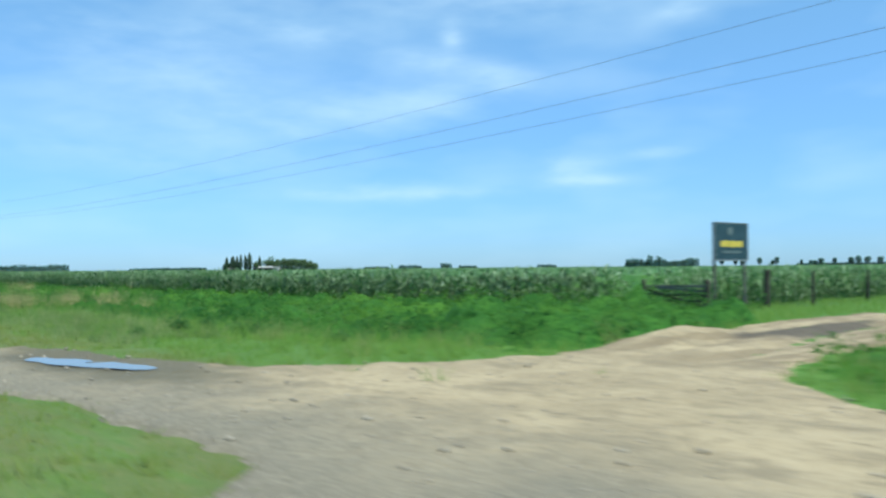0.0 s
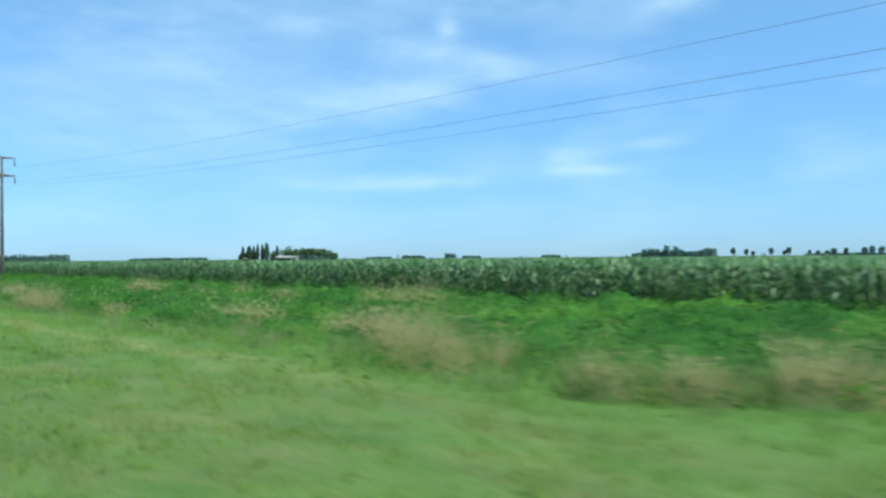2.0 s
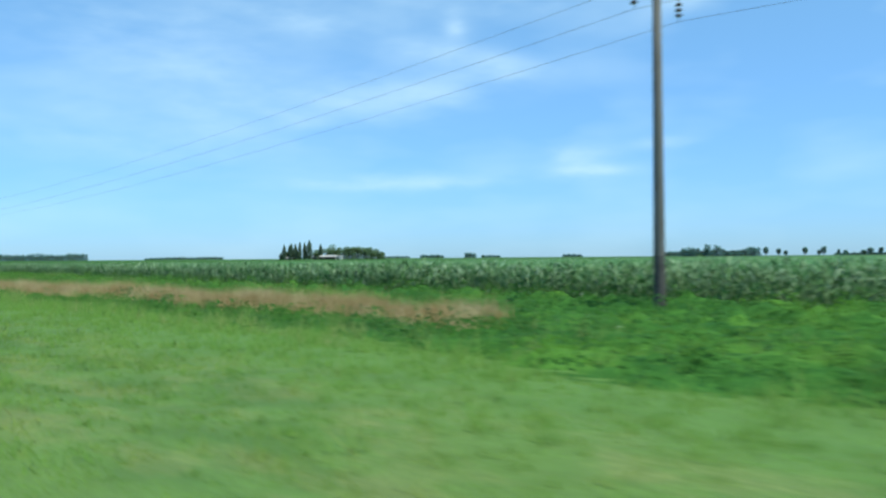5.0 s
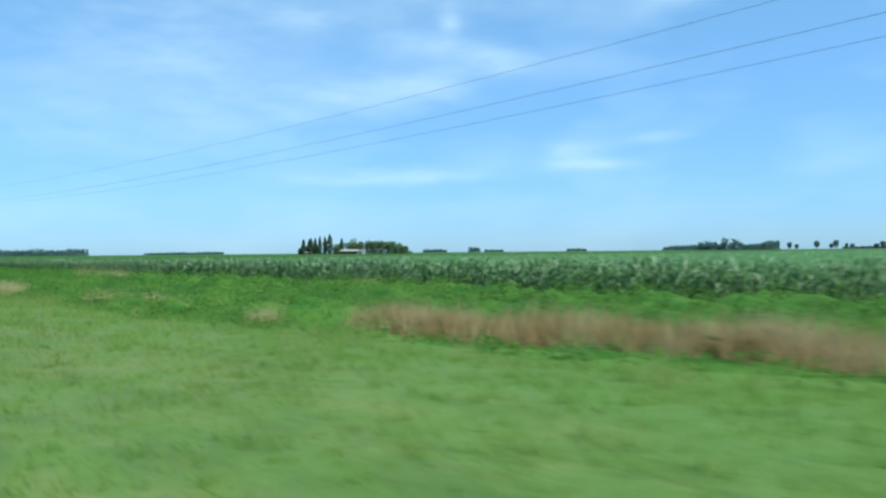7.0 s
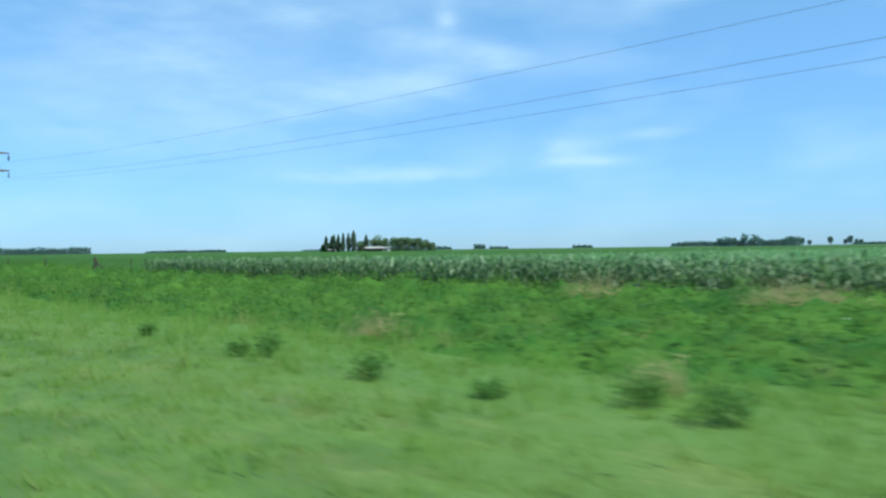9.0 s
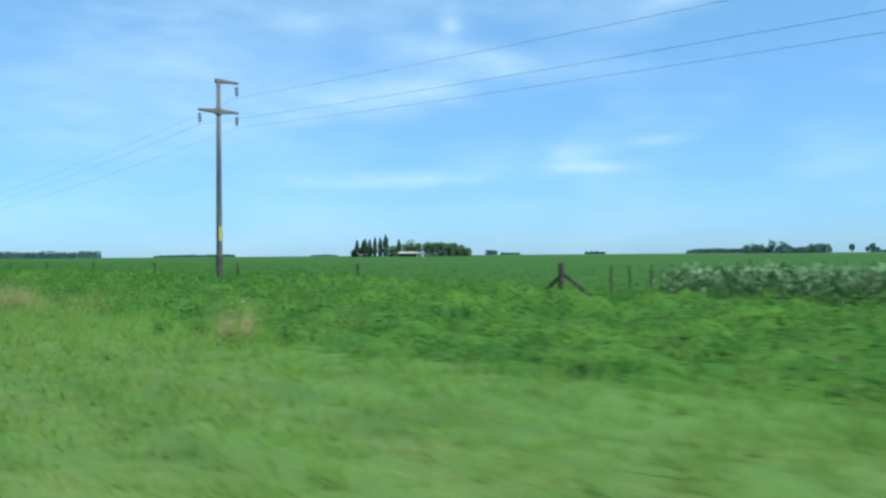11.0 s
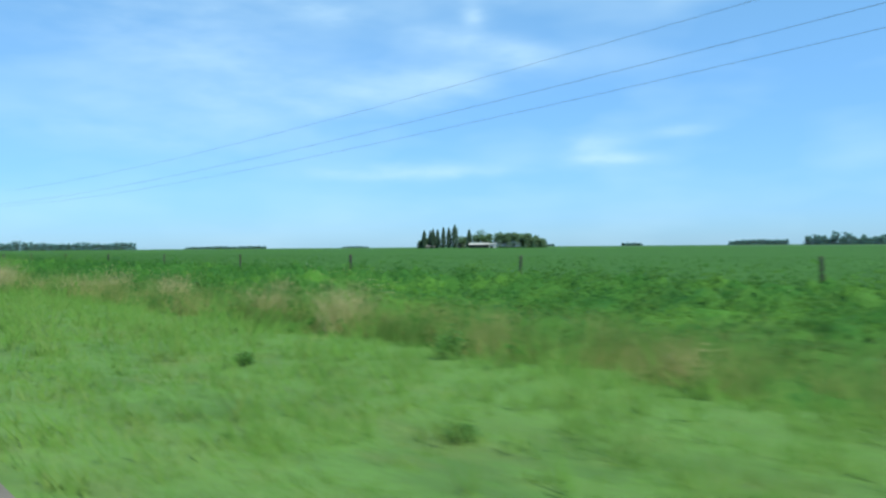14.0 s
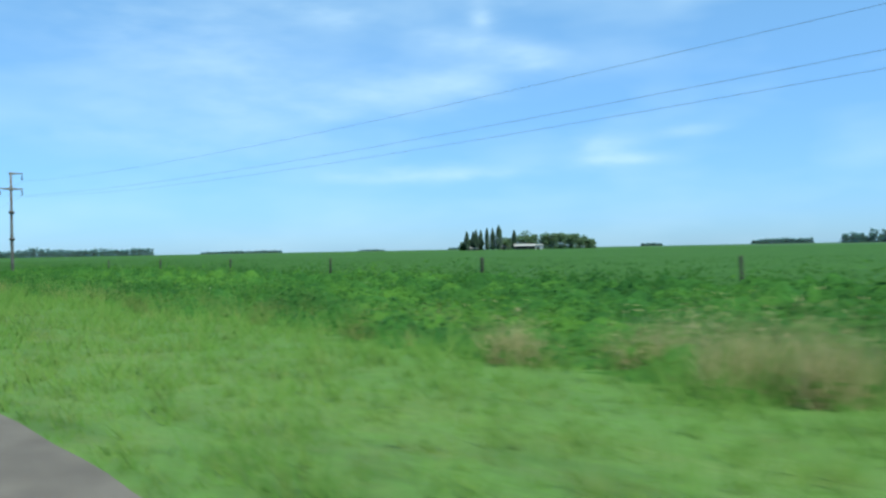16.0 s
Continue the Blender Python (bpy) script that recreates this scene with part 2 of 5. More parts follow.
M_DIRT = dirt_material()
M_ASPHALT = plain("asphalt", (0.11, 0.095, 0.078), (0.165, 0.145, 0.118), 0.8, 0.85, fine=60, bump=0.5)
M_STONE = plain("pale stone", (0.20, 0.175, 0.135), (0.36, 0.32, 0.255), 6, 0.85)
M_CONCRETE = plain("weathered concrete", (0.075, 0.073, 0.068), (0.15, 0.145, 0.132), 1.2, 0.85, stretch=(1, 1, 0.25))
M_TAR = plain("dark base coat", (0.055, 0.052, 0.047), (0.10, 0.093, 0.083), 2.0, 0.8)
M_ARM = plain("pale concrete", (0.14, 0.13, 0.11), (0.23, 0.215, 0.18), 3, 0.85)
M_PORCELAIN = plain("dark glazed porcelain", (0.035, 0.03, 0.032), (0.06, 0.05, 0.05), 8, 0.25, spec=0.5, bump=0)
M_STEEL = plain("galvanised steel", (0.22, 0.23, 0.24), (0.34, 0.35, 0.36), 12, 0.5, 0.7, bump=0)
M_CABLE = plain("weathered aluminium cable", (0.10, 0.11, 0.125), (0.15, 0.16, 0.175), 6, 0.6, 0.3, bump=0)
M_YELLOW = plain("yellow enamel", (0.62, 0.47, 0.06), (0.72, 0.56, 0.10), 9, 0.5, bump=0)
M_POST = plain("weathered hardwood", (0.032, 0.032, 0.025), (0.075, 0.07, 0.055), 6, 0.9, stretch=(1, 1, 0.2))
M_RAIL = plain("grey bleached timber", (0.11, 0.11, 0.095), (0.20, 0.195, 0.165), 5, 0.9, stretch=(0.2, 1, 1))
M_SIGN = plain("dark green sign paint", (0.018, 0.045, 0.062), (0.032, 0.068, 0.088), 2, 0.5, bump=0)
M_SIGN_GREY = plain("faded sign print", (0.10, 0.14, 0.15), (0.16, 0.2, 0.2), 6, 0.6, bump=0)
M_WALL = plain("whitewashed wall", (0.13, 0.11, 0.09), (0.24, 0.21, 0.18), 0.6, 0.9)
M_TIMBER = plain("dark barn boards", (0.07, 0.06, 0.05), (0.13, 0.115, 0.095), 0.8, 0.9)
M_WHITE = plain("white limewash", (0.42, 0.41, 0.39), (0.58, 0.57, 0.54), 0.8, 0.9)
M_ROOF = plain("sheet metal roof", (0.34, 0.33, 0.31), (0.48, 0.46, 0.43), 0.5, 0.55, 0.1)
# near-black colour stands in for the shade inside doors and windows
M_DARK = plain("painted opening shade", (0.02, 0.02, 0.02), (0.04, 0.038, 0.035), 1, 0.8, bump=0)
M_BARK = plain("bark", (0.06, 0.045, 0.03), (0.12, 0.095, 0.065), 2, 0.95)
M_LITTER = plain("white plastic scrap", (0.72, 0.74, 0.75), (0.82, 0.83, 0.82), 5, 0.5, bump=0)
M_VERGE = leafy("mown grass", ((0.058, 0.14, 0.025), (0.085, 0.185, 0.034), (0.115, 0.222, 0.044), (0.14, 0.245, 0.055), (0.20, 0.24, 0.085)), under=turf, spec=0.08, through_light=0.28)
M_WEED = leafy("broad weed leaves", ((0.026, 0.094, 0.017), (0.034, 0.115, 0.020), (0.044, 0.138, 0.024), (0.058, 0.165, 0.028)),
               (0.088, 0.215, 0.030), 0.16, (0.50, 0.64), through_light=0.38, spec=0.06, clumps=((0.022, 0.085, 0.018), (0.088, 0.195, 0.036), 0.32), also=((0.100, 0.195, 0.036), 0.6))
M_TALL = leafy("tall green grass", ((0.055, 0.13, 0.022), (0.08, 0.17, 0.03), (0.115, 0.205, 0.042), (0.20, 0.225, 0.08)), clumps=((0.05, 0.125, 0.022), (0.21, 0.25, 0.08), 0.7), spec=0.1, through_light=0.42)
M_TUFT = leafy("pale tufts", ((0.085, 0.16, 0.038), (0.125, 0.205, 0.054), (0.175, 0.245, 0.08), (0.225, 0.262, 0.105)), spec=0.1, through_light=0.35)
M_SEEDING = leafy("seeding grass", ((0.092, 0.185, 0.042), (0.135, 0.24, 0.06), (0.19, 0.285, 0.09), (0.25, 0.30, 0.12)), clumps=((0.08, 0.17, 0.036), (0.25, 0.31, 0.11), 0.5), spec=0.1, through_light=0.45)
M_DRY = leafy("dry grass", ((0.20, 0.175, 0.085), (0.28, 0.245, 0.125), (0.36, 0.315, 0.175), (0.44, 0.395, 0.24), (0.13, 0.19, 0.055), (0.10, 0.17, 0.05)), through_light=0.4, spec=0.08)
M_FADED = leafy("yellowing grass", ((0.075, 0.15, 0.032), (0.11, 0.18, 0.044), (0.17, 0.215, 0.07), (0.26, 0.25, 0.10), (0.08, 0.16, 0.03)), clumps=((0.06, 0.14, 0.028), (0.27, 0.265, 0.11), 0.5), spec=0.08, through_light=0.42)
M_RAGGED = leafy("ragged tufts", ((0.085, 0.155, 0.052), (0.125, 0.205, 0.075), (0.19, 0.26, 0.105), (0.24, 0.275, 0.125)), clumps=((0.08, 0.155, 0.046), (0.23, 0.30, 0.14), 0.9), spec=0.1, through_light=0.45)
M_BAND = leafy("dry band grass", ((0.22, 0.16, 0.07), (0.30, 0.22, 0.10), (0.38, 0.285, 0.14), (0.46, 0.36, 0.20)), (0.45, 0.37, 0.21), 0.5, (0.48, 0.62), through_light=0.35, spec=0.06)
M_SEED = leafy("dry seed heads", ((0.38, 0.33, 0.17), (0.50, 0.44, 0.26)), through_light=0.35, spec=0.08)
M_FLOWER = leafy("pale umbels", ((0.25, 0.34, 0.18), (0.45, 0.51, 0.36)), spec=0.08)
# the two palest tones are sun glints put into the leaf colour
M_CORN = leafy("maize leaves with painted glints", ((0.034, 0.112, 0.034), (0.046, 0.142, 0.043), (0.064, 0.172, 0.054), (0.12, 0.235, 0.08), (0.30, 0.43, 0.23), (0.06, 0.155, 0.04), (0.10, 0.21, 0.065), (0.42, 0.54, 0.35), (0.05, 0.14, 0.036)), spec=0.35, rough=0.4, through_light=0.4)
M_CANOPY = plain("maize canopy", (0.042, 0.12, 0.036), (0.09, 0.19, 0.062), 0.6, 0.8, spec=0.08, fine=2, bump=0.8)
M_SOY = leafy("soybean leaves", ((0.036, 0.105, 0.02), (0.044, 0.122, 0.024), (0.053, 0.14, 0.028), (0.065, 0.16, 0.034)), spec=0.1, through_light=0.4)
M_SOYCAN = plain("soybean canopy", (0.034, 0.092, 0.018), (0.047, 0.116, 0.024), 0.25, 0.85, spec=0.05, fine=5, bump=0.8)
M_BUSH = leafy("dark shrub leaves", ((0.030, 0.095, 0.024), (0.045, 0.125, 0.032), (0.075, 0.165, 0.045)), spec=0.08, through_light=0.35)
M_SHRUB = leafy("shrub leaves", ((0.06, 0.17, 0.04), (0.085, 0.215, 0.05), (0.115, 0.25, 0.06), (0.155, 0.285, 0.08)), spec=0.08, through_light=0.55, gaps=0.3)
M_POPLAR = leafy("poplar leaves", ((0.040, 0.085, 0.055), (0.055, 0.11, 0.068), (0.075, 0.135, 0.08)), through_light=0.4, gaps=0.08)
M_CROWN = leafy("broad tree leaves", ((0.065, 0.135, 0.068), (0.095, 0.175, 0.085), (0.125, 0.21, 0.10)), through_light=0.45, gaps=0.3)
# distance haze is mixed into these leaf tones: paler and bluer than near foliage
M_FAR = leafy("hazed distant woods", ((0.095, 0.205, 0.175), (0.12, 0.24, 0.205), (0.15, 0.27, 0.235)), through_light=0.58, spec=0.1, gaps=0.44)
def hull_material():
    k = Mat("weed mass")
    g, broad, fine = k.noise(0.32, 4, 0.65, (0.55, 1, 1)), k.noise(0.16, 4, 0.6), k.noise(7.0, 4, 0.7)
    c = k.mix(k.step(fine, 0.38, 0.62), (0.024, 0.088, 0.016), (0.050, 0.148, 0.025))
    c = k.mix(k.math("MULTIPLY", k.step(broad, 0.50, 0.64), 0.7), c, (0.080, 0.195, 0.028))
    c = k.mix(k.math("MULTIPLY", k.step(g, 0.52, 0.38), 0.7), c, (0.020, 0.078, 0.016))
    c = k.mix(k.math("MULTIPLY", further(k), 0.5), c, (0.088, 0.178, 0.032))
    k.bump(fine, 0.8, 0.08)
    return k.done(c, 0.85, 0.0, 0.08)


M_HULL = hull_material()
M_WATER = Mat("puddle water").done((0.16, 0.135, 0.10), 0.09, 0.0, 0.4)


# ---- mesh helpers ----
rng = np.random.default_rng(7)


def mesh_of(name, verts, faces, material):
    """A mesh from arrays; faces all have the same number of corners."""
    me = bpy.data.meshes.new(name)
    verts, faces = np.asarray(verts, np.float32), np.asarray(faces, np.int32)
    k = faces.shape[1]
    me.vertices.add(len(verts))
    me.vertices.foreach_set("co", verts.ravel())
    me.loops.add(faces.size)
    me.loops.foreach_set("vertex_index", faces.ravel())
    me.polygons.add(len(faces))
    me.polygons.foreach_set("loop_start", np.arange(0, faces.size, k, dtype=np.int32))
    me.materials.append(material)
    me.update(calc_edges=True)
    return me


def part(name, bm, material, parent, label="", smooth=False):
    me = bpy.data.meshes.new(name)
    bm.to_mesh(me)
    bm.free()
    if smooth:
        for p in me.polygons:
            p.use_smooth = True
    me.materials.append(material)
    ob = new(name, me)
    ob.parent = parent
    if label:
        ob["label"] = label
    return ob


def part_np(name, verts, faces, material, parent, label="", own=0.55, up=0.65):
    """A part made of leaves or blades."""
    ob = new(name, sward(name, verts, faces, material, own, up))
    ob.parent = parent
    if label:
        ob["label"] = label
    return ob


def box(bm, size, at, turn=None, bevel=0.0):
    m = Matrix.Translation(at) @ (turn or Matrix.Identity(4)) @ Matrix.Diagonal((*size, 1))
    g = bmesh.ops.create_cube(bm, size=1, matrix=m)
    if bevel:
        edges = list({e for v in g["verts"] for e in v.link_edges})
        bmesh.ops.bevel(bm, geom=edges, offset=bevel, segments=1, affect="EDGES")
    return bm


def tube(bm, rings, n=12, cap=True):
    """A skin over rings of (centre, radius), along z-ish."""
    loops = []
    for c, r in rings:
        loops.append([bm.verts.new(Vector(c) + Vector((math.cos(2 * math.pi * i / n) * r, math.sin(2 * math.pi * i / n) * r, 0))) for i in range(n)])
    for a, b in zip(loops, loops[1:]):
        for i in range(n):
            bm.faces.new((a[i], a[(i + 1) % n], b[(i + 1) % n], b[i]))
    if cap:
        bm.faces.new(loops[0][::-1])
        bm.faces.new(loops[-1])
    return bm


PROFILE_Y = (-60, -8, -6.6, 1.4, 2.6, 11, 16, 21, 25.5, 30, 5000)
PROFILE_Z = (-0.3, -0.2, 0.0, 0.0, -0.04, -0.14, -0.40, -0.40, -0.22, -0.2, -0.2)
FIELD_Z = -0.2


def ground_z(x, y):
    """Height of the ground: road crown, verge, shallow ditch, field; filled up at the dirt track."""
    z = np.interp(y, PROFILE_Y, PROFILE_Z)
    near = np.clip((45 - np.abs(y - 18)) / 20, 0, 1) * (np.asarray(y) > 3.6)
    z = z + near * (0.05 * np.sin(x * 0.31 + y * 0.7) + 0.04 * np.sin(x * 0.83 - y * 1.3))
    fill = np.exp(-((np.asarray(x) + 14) / 8.0) ** 4) * np.clip((np.asarray(y) - 2.6) / 3, 0, 1) * np.clip((40 - np.asarray(y)) / 8, 0, 1)
    return z * (1 - fill) + (-0.10) * fill


def sheet(xs, ys, zfun):
    X, Y = np.meshgrid(np.asarray(xs, float), np.asarray(ys, float))
    Z = zfun(X, Y)
    n, m = len(ys), len(xs)
    i = np.arange(n * m).reshape(n, m)
    f = np.stack([i[:-1, :-1], i[:-1, 1:], i[1:, 1:], i[1:, :-1]], -1).reshape(-1, 4)
    return np.stack([X, Y, Z], -1).reshape(-1, 3), f


def shade_smooth(ob):
    ob.data.polygons.foreach_set("use_smooth", np.ones(len(ob.data.polygons), bool))
    return ob


def blades(x, y, z, h, width, lean, droop=0.0):
    """Grass blades, one narrow triangle each, at the points given."""
    n = len(x)
    a, b = rng.uniform(0, 2 * np.pi, n), rng.uniform(0, 2 * np.pi, n)
    dx, dy = np.cos(a) * width / 2, np.sin(a) * width / 2
    tip = np.stack([x + np.cos(b) * lean * h, y + np.sin(b) * lean * h, z + h * (1 - droop)], -1)
    one, two = np.stack([x - dx, y - dy, z - 0.02], -1), np.stack([x + dx, y + dy, z - 0.02], -1)
    out = np.cross(two - one, tip - one) @ np.array((0.7, -0.7, 0.35)) < 0       # faces turned to the road
    one, two = np.where(out[:, None], two, one), np.where(out[:, None], one, two)
    v = np.stack([one, two, tip], 1).reshape(-1, 3)
    return v, np.arange(3 * n).reshape(-1, 3)


def sward(name, v, f, material, own=0.55, up=0.65):
    """Foliage as one mesh: faces turned to the road, normals leaning from each leaf's own towards the sky."""
    v, f = np.asarray(v, float), np.asarray(f)
    n = np.cross(v[f[:, 1]] - v[f[:, 0]], v[f[:, 2]] - v[f[:, 0]])
    back = n @ np.array((0.7, -0.7, 0.35)) < 0
    f = np.where(back[:, None], f[:, ::-1], f)
    n = np.where(back[:, None], -n, n)
    n /= np.linalg.norm(n, axis=1, keepdims=True) + 1e-9
    vn = np.zeros_like(v)
    for k in range(f.shape[1]):
        np.add.at(vn, f[:, k], n)
    vn /= np.linalg.norm(vn, axis=1, keepdims=True) + 1e-9
    vn = vn * own + (0, 0, up)
    vn /= np.linalg.norm(vn, axis=1, keepdims=True) + 1e-9
    me = mesh_of(name, v, f, material)
    me.polygons.foreach_set("use_smooth", np.ones(len(me.polygons), bool))
    me.normals_split_custom_set_from_vertices(vn.astype(np.float32))
    return me


def leaf_quads(c, size, up=0.5, aspect=1.6):
    """Pointed four-cornered leaves round the centres c."""
    n = len(c)
    d = rng.normal(size=(n, 3))
    d[:, 2] *= up
    d /= np.linalg.norm(d, axis=1, keepdims=True)
    s = np.cross(d, rng.normal(size=(n, 3)))
    s /= np.linalg.norm(s, axis=1, keepdims=True)
    size = np.broadcast_to(np.asarray(size, float), (n,))[:, None]
    L, W = d * size * aspect / 2, s * size / 2
    v = np.stack([c - L, c + W * 0.9, c + L, c - W * 0.9], 1).reshape(-1, 3)
    return v, np.arange(4 * n).reshape(-1, 4)


def joined(parts_):
    vs, fs, k = [], [], 0
    for v, f in parts_:
        vs.append(v)
        fs.append(f + k)
        k += len(v)
    return np.concatenate(vs), np.concatenate(fs)


def ribbons(base, d, length, width, rise, fall):
    """Arching strap leaves of three segments: base points, headings (n,2), sizes."""
    n = len(base)
    side = np.stack([-d[:, 1], d[:, 0]], -1)
    cols = []
    for t, wd in ((0.0, 0.7), (0.35, 1.0), (0.7, 0.8), (1.0, 0.08)):
        h = rise * t * 1.6 - fall * t * t * 1.6
        p = np.stack([base[:, 0] + d[:, 0] * length * t, base[:, 1] + d[:, 1] * length * t, base[:, 2] + h], -1)
        o = np.concatenate([side * (width * wd / 2)[:, None], np.zeros((n, 1))], 1)
        cols += [p - o, p + o]
    v = np.stack(cols, 1).reshape(-1, 3)
    i = (np.arange(n) * 8)[:, None]
    f = np.concatenate([i + np.array([[0, 1, 3, 2]]), i + np.array([[2, 3, 5, 4]]), i + np.array([[4, 5, 7, 6]])], 0)
    return v, f


# ---- ground, road, track ----
far = [400, 700, 1200, 2000, 3200, 4900]
gx = sorted([-f - 600 for f in far[:-1]] + [-4900] + list(np.arange(-650, 61, 1.6)) + [100, 200] + far)
gy = sorted([-f for f in far] + list(np.arange(-60, 0, 6.0)) + [-8, -6.6, 1.4, 1.9] + list(np.arange(2.6, 34, 0.8)) + list(np.arange(36, 100, 8.0)) + [130, 200, 300] + far)
v, f = sheet(gx, gy, lambda X, Y: ground_z(X, Y) - 0.02 * ((Y > -6.6) & (Y < 1.6)))
tagged(shade_smooth(new("ground", mesh_of("ground", v, f, M_GROUND))), "green roadside verge, shallow ditch and flat farmland", "ground", kind="structure")

def road_edge(x):
    """Offset of the frayed asphalt edge from the car's line."""
    return np.interp(-x, (425, 452), (1.75, 2.5)) + 0.03 * np.sin(x * 0.7) + 0.02 * np.sin(x * 2.3)


rx = np.array([-2000, -1000] + list(np.arange(-560, 41, 0.8)) + [400, 1500], float)
v, f = sheet(rx, np.arange(9.0), lambda X, Y: 0 * X)
edge = road_edge(v[:, 0])
row = np.round(v[:, 1])
v[:, 1] = np.where(row < 0.5, -6.9, np.where(row > 7.5, edge + 0.02, -6.6 + (row - 1) / 6 * (edge + 6.55)))
v[:, 2] = np.where((row < 0.5) | (row > 7.5), -0.1, 0.012)
tagged(new("road", mesh_of("road", v, f, M_ASPHALT)), "grey dusty asphalt country road beside the grass verge", "road", kind="structure")


def strip(name, outline, lift, material, step=0.35, relief=None):
    """A ground-hugging patch inside an outline function inside(x, y)."""
    (x0, x1, y0, y1), inside = outline
    xs, ys = np.arange(x0, x1, step), np.arange(y0, y1, step)
    v, f = sheet(xs, ys, lambda X, Y: ground_z(X, Y) + lift)
    c = v[f].mean(1)
    keep = inside(c[:, 0], c[:, 1])
    f = f[keep]
    used, inv = np.unique(f, return_inverse=True)
    v, f = v[used], inv.reshape(-1, 4)
    # round the stepped rim off and tuck it under the turf
    e = np.sort(np.concatenate([f[:, [0, 1]], f[:, [1, 2]], f[:, [2, 3]], f[:, [3, 0]]]), 1)
    e, n = np.unique(e, axis=0, return_counts=True)
    e = e[n == 1]
    for _ in range(6):
        add, cnt = np.zeros((len(v), 2)), np.zeros(len(v))
        for a, b in ((0, 1), (1, 0)):
            np.add.at(add, e[:, a], v[e[:, b], :2])
            np.add.at(cnt, e[:, a], 1)
        rim = cnt > 0
        v[rim, :2] = 0.4 * v[rim, :2] + 0.6 * add[rim] / cnt[rim][:, None]
    v[:, 2] = ground_z(v[:, 0], v[:, 1]) + np.where(rim, -0.06, lift + (relief(v[:, 0], v[:, 1]) if relief else 0))
    return shade_smooth(new(name, mesh_of(name, v, f, material)))


def wobble(x, y):
    return 0.45 * np.sin(x * 0.9 + y * 0.5) + 0.3 * np.sin(x * 2.1 - y * 1.7) + 0.2 * np.sin(x * 4.3 + y * 3.1)


def lane_side(y):
    """Distance along the road of the lane's further edge, and of its nearer one."""
    return np.interp(y, (8.0, 9.8, 12.8, 15, 17, 18.5, 21, 24, 28, 50), (17.0, 16.2, 14.6, 13.9, 14.2, 14.6, 15.1, 15.6, 16.3, 17.3)), np.interp(y, (11, 13.2, 15, 15.7, 17.3, 19.4, 23.4, 50), (3.0, 5.4, 7.6, 8.3, 8.8, 9.3, 9.7, 10.2))


def in_track(x, y):
    s, k = -x, wobble(x, y)
    hi, lo = lane_side(y)
    far_edge = np.interp(s, (-30, -10, 3, 14, 16.4, 19, 22, 25.3, 26.6, 27.4), (5, 8, 12.0, 12.0, 8.9, 8.3, 7.7, 6.5, 5.7, 5.0)) + k * 0.3
    near_edge = np.where(s > 7.4, np.interp(s, (7.4, 9, 11, 17, 21.7, 23.8, 27), (3.3, 4.5, 4.5, 3.7, 4.1, 4.6, 5.2)) + 0.4 * k, 1.6)
    apron = (y > near_edge) & (y < far_edge) & (s < 25.4 + k) & (s > -30)
    lane = (y >= 8) & (y < 46) & (s > lo + k * 0.4) & (s < hi + k * 0.25)
    return apron | lane


def ruts(x, y):
    """Wheel ruts, the ridge between them and the heaped outer edge of the lane."""
    s = -x
    d = lane_side(y)[0] - s + 0.18 * np.sin(y * 0.55)
    on = np.clip((y - 14) / 5, 0, 1)
    z = -0.07 * np.exp(-((d - 1.9) / 0.26) ** 2) - 0.07 * np.exp(-((d - 3.7) / 0.28) ** 2) + 0.09 * np.exp(-((d - 2.8) / 0.45) ** 2)
    heap = 0.34 * np.exp(-((s - 13.9) / 0.9) ** 2 - ((y - 20.6) / 2.4) ** 2) * (1 + 0.25 * np.sin(s * 5.1 + y * 2.2) * np.sin(y * 3.3))
    z = z + heap / np.maximum(on, 0.3)
    return on * z + 0.018 * np.sin(s * 2.1 + y * 1.3) * np.sin(y * 2.9 - s * 0.8) + 0.012 * np.sin(s * 5.3) * np.sin(y * 4.7 + s)


tagged(strip("dirt_track", ((-42, 30, 1.5, 48), in_track), 0.06, M_DIRT, 0.2, ruts), "pale rutted dirt track joining the road", "track", kind="structure")


def puddle_shape(x, y):
    u, q = (x + 19.5) / 2.1, (y - 6.35 - 0.30 * (x + 19.6)) / 0.50
    notch = 0.75 * np.exp(-((x + 19.6) / 0.22) ** 2) * (q > -0.1)
    return u * u + q * q + 0.3 * np.sin(x * 3.1) * np.cos(y * 4.0 + x) + notch < 1.0


xs, ys = np.arange(-23, -16.4, 0.06), np.arange(4.6, 8.2, 0.06)
v, f = sheet(xs, ys, lambda X, Y: 0 * X + float(ground_z(-19.6, 6.35)) + 0.085)
c = v[f].mean(1)
f = f[puddle_shape(c[:, 0], c[:, 1])]
tagged(new("puddle", mesh_of("puddle", v, f, M_WATER)), "shallow rain puddle reflecting the sky on the dirt", "puddle", kind="structure")


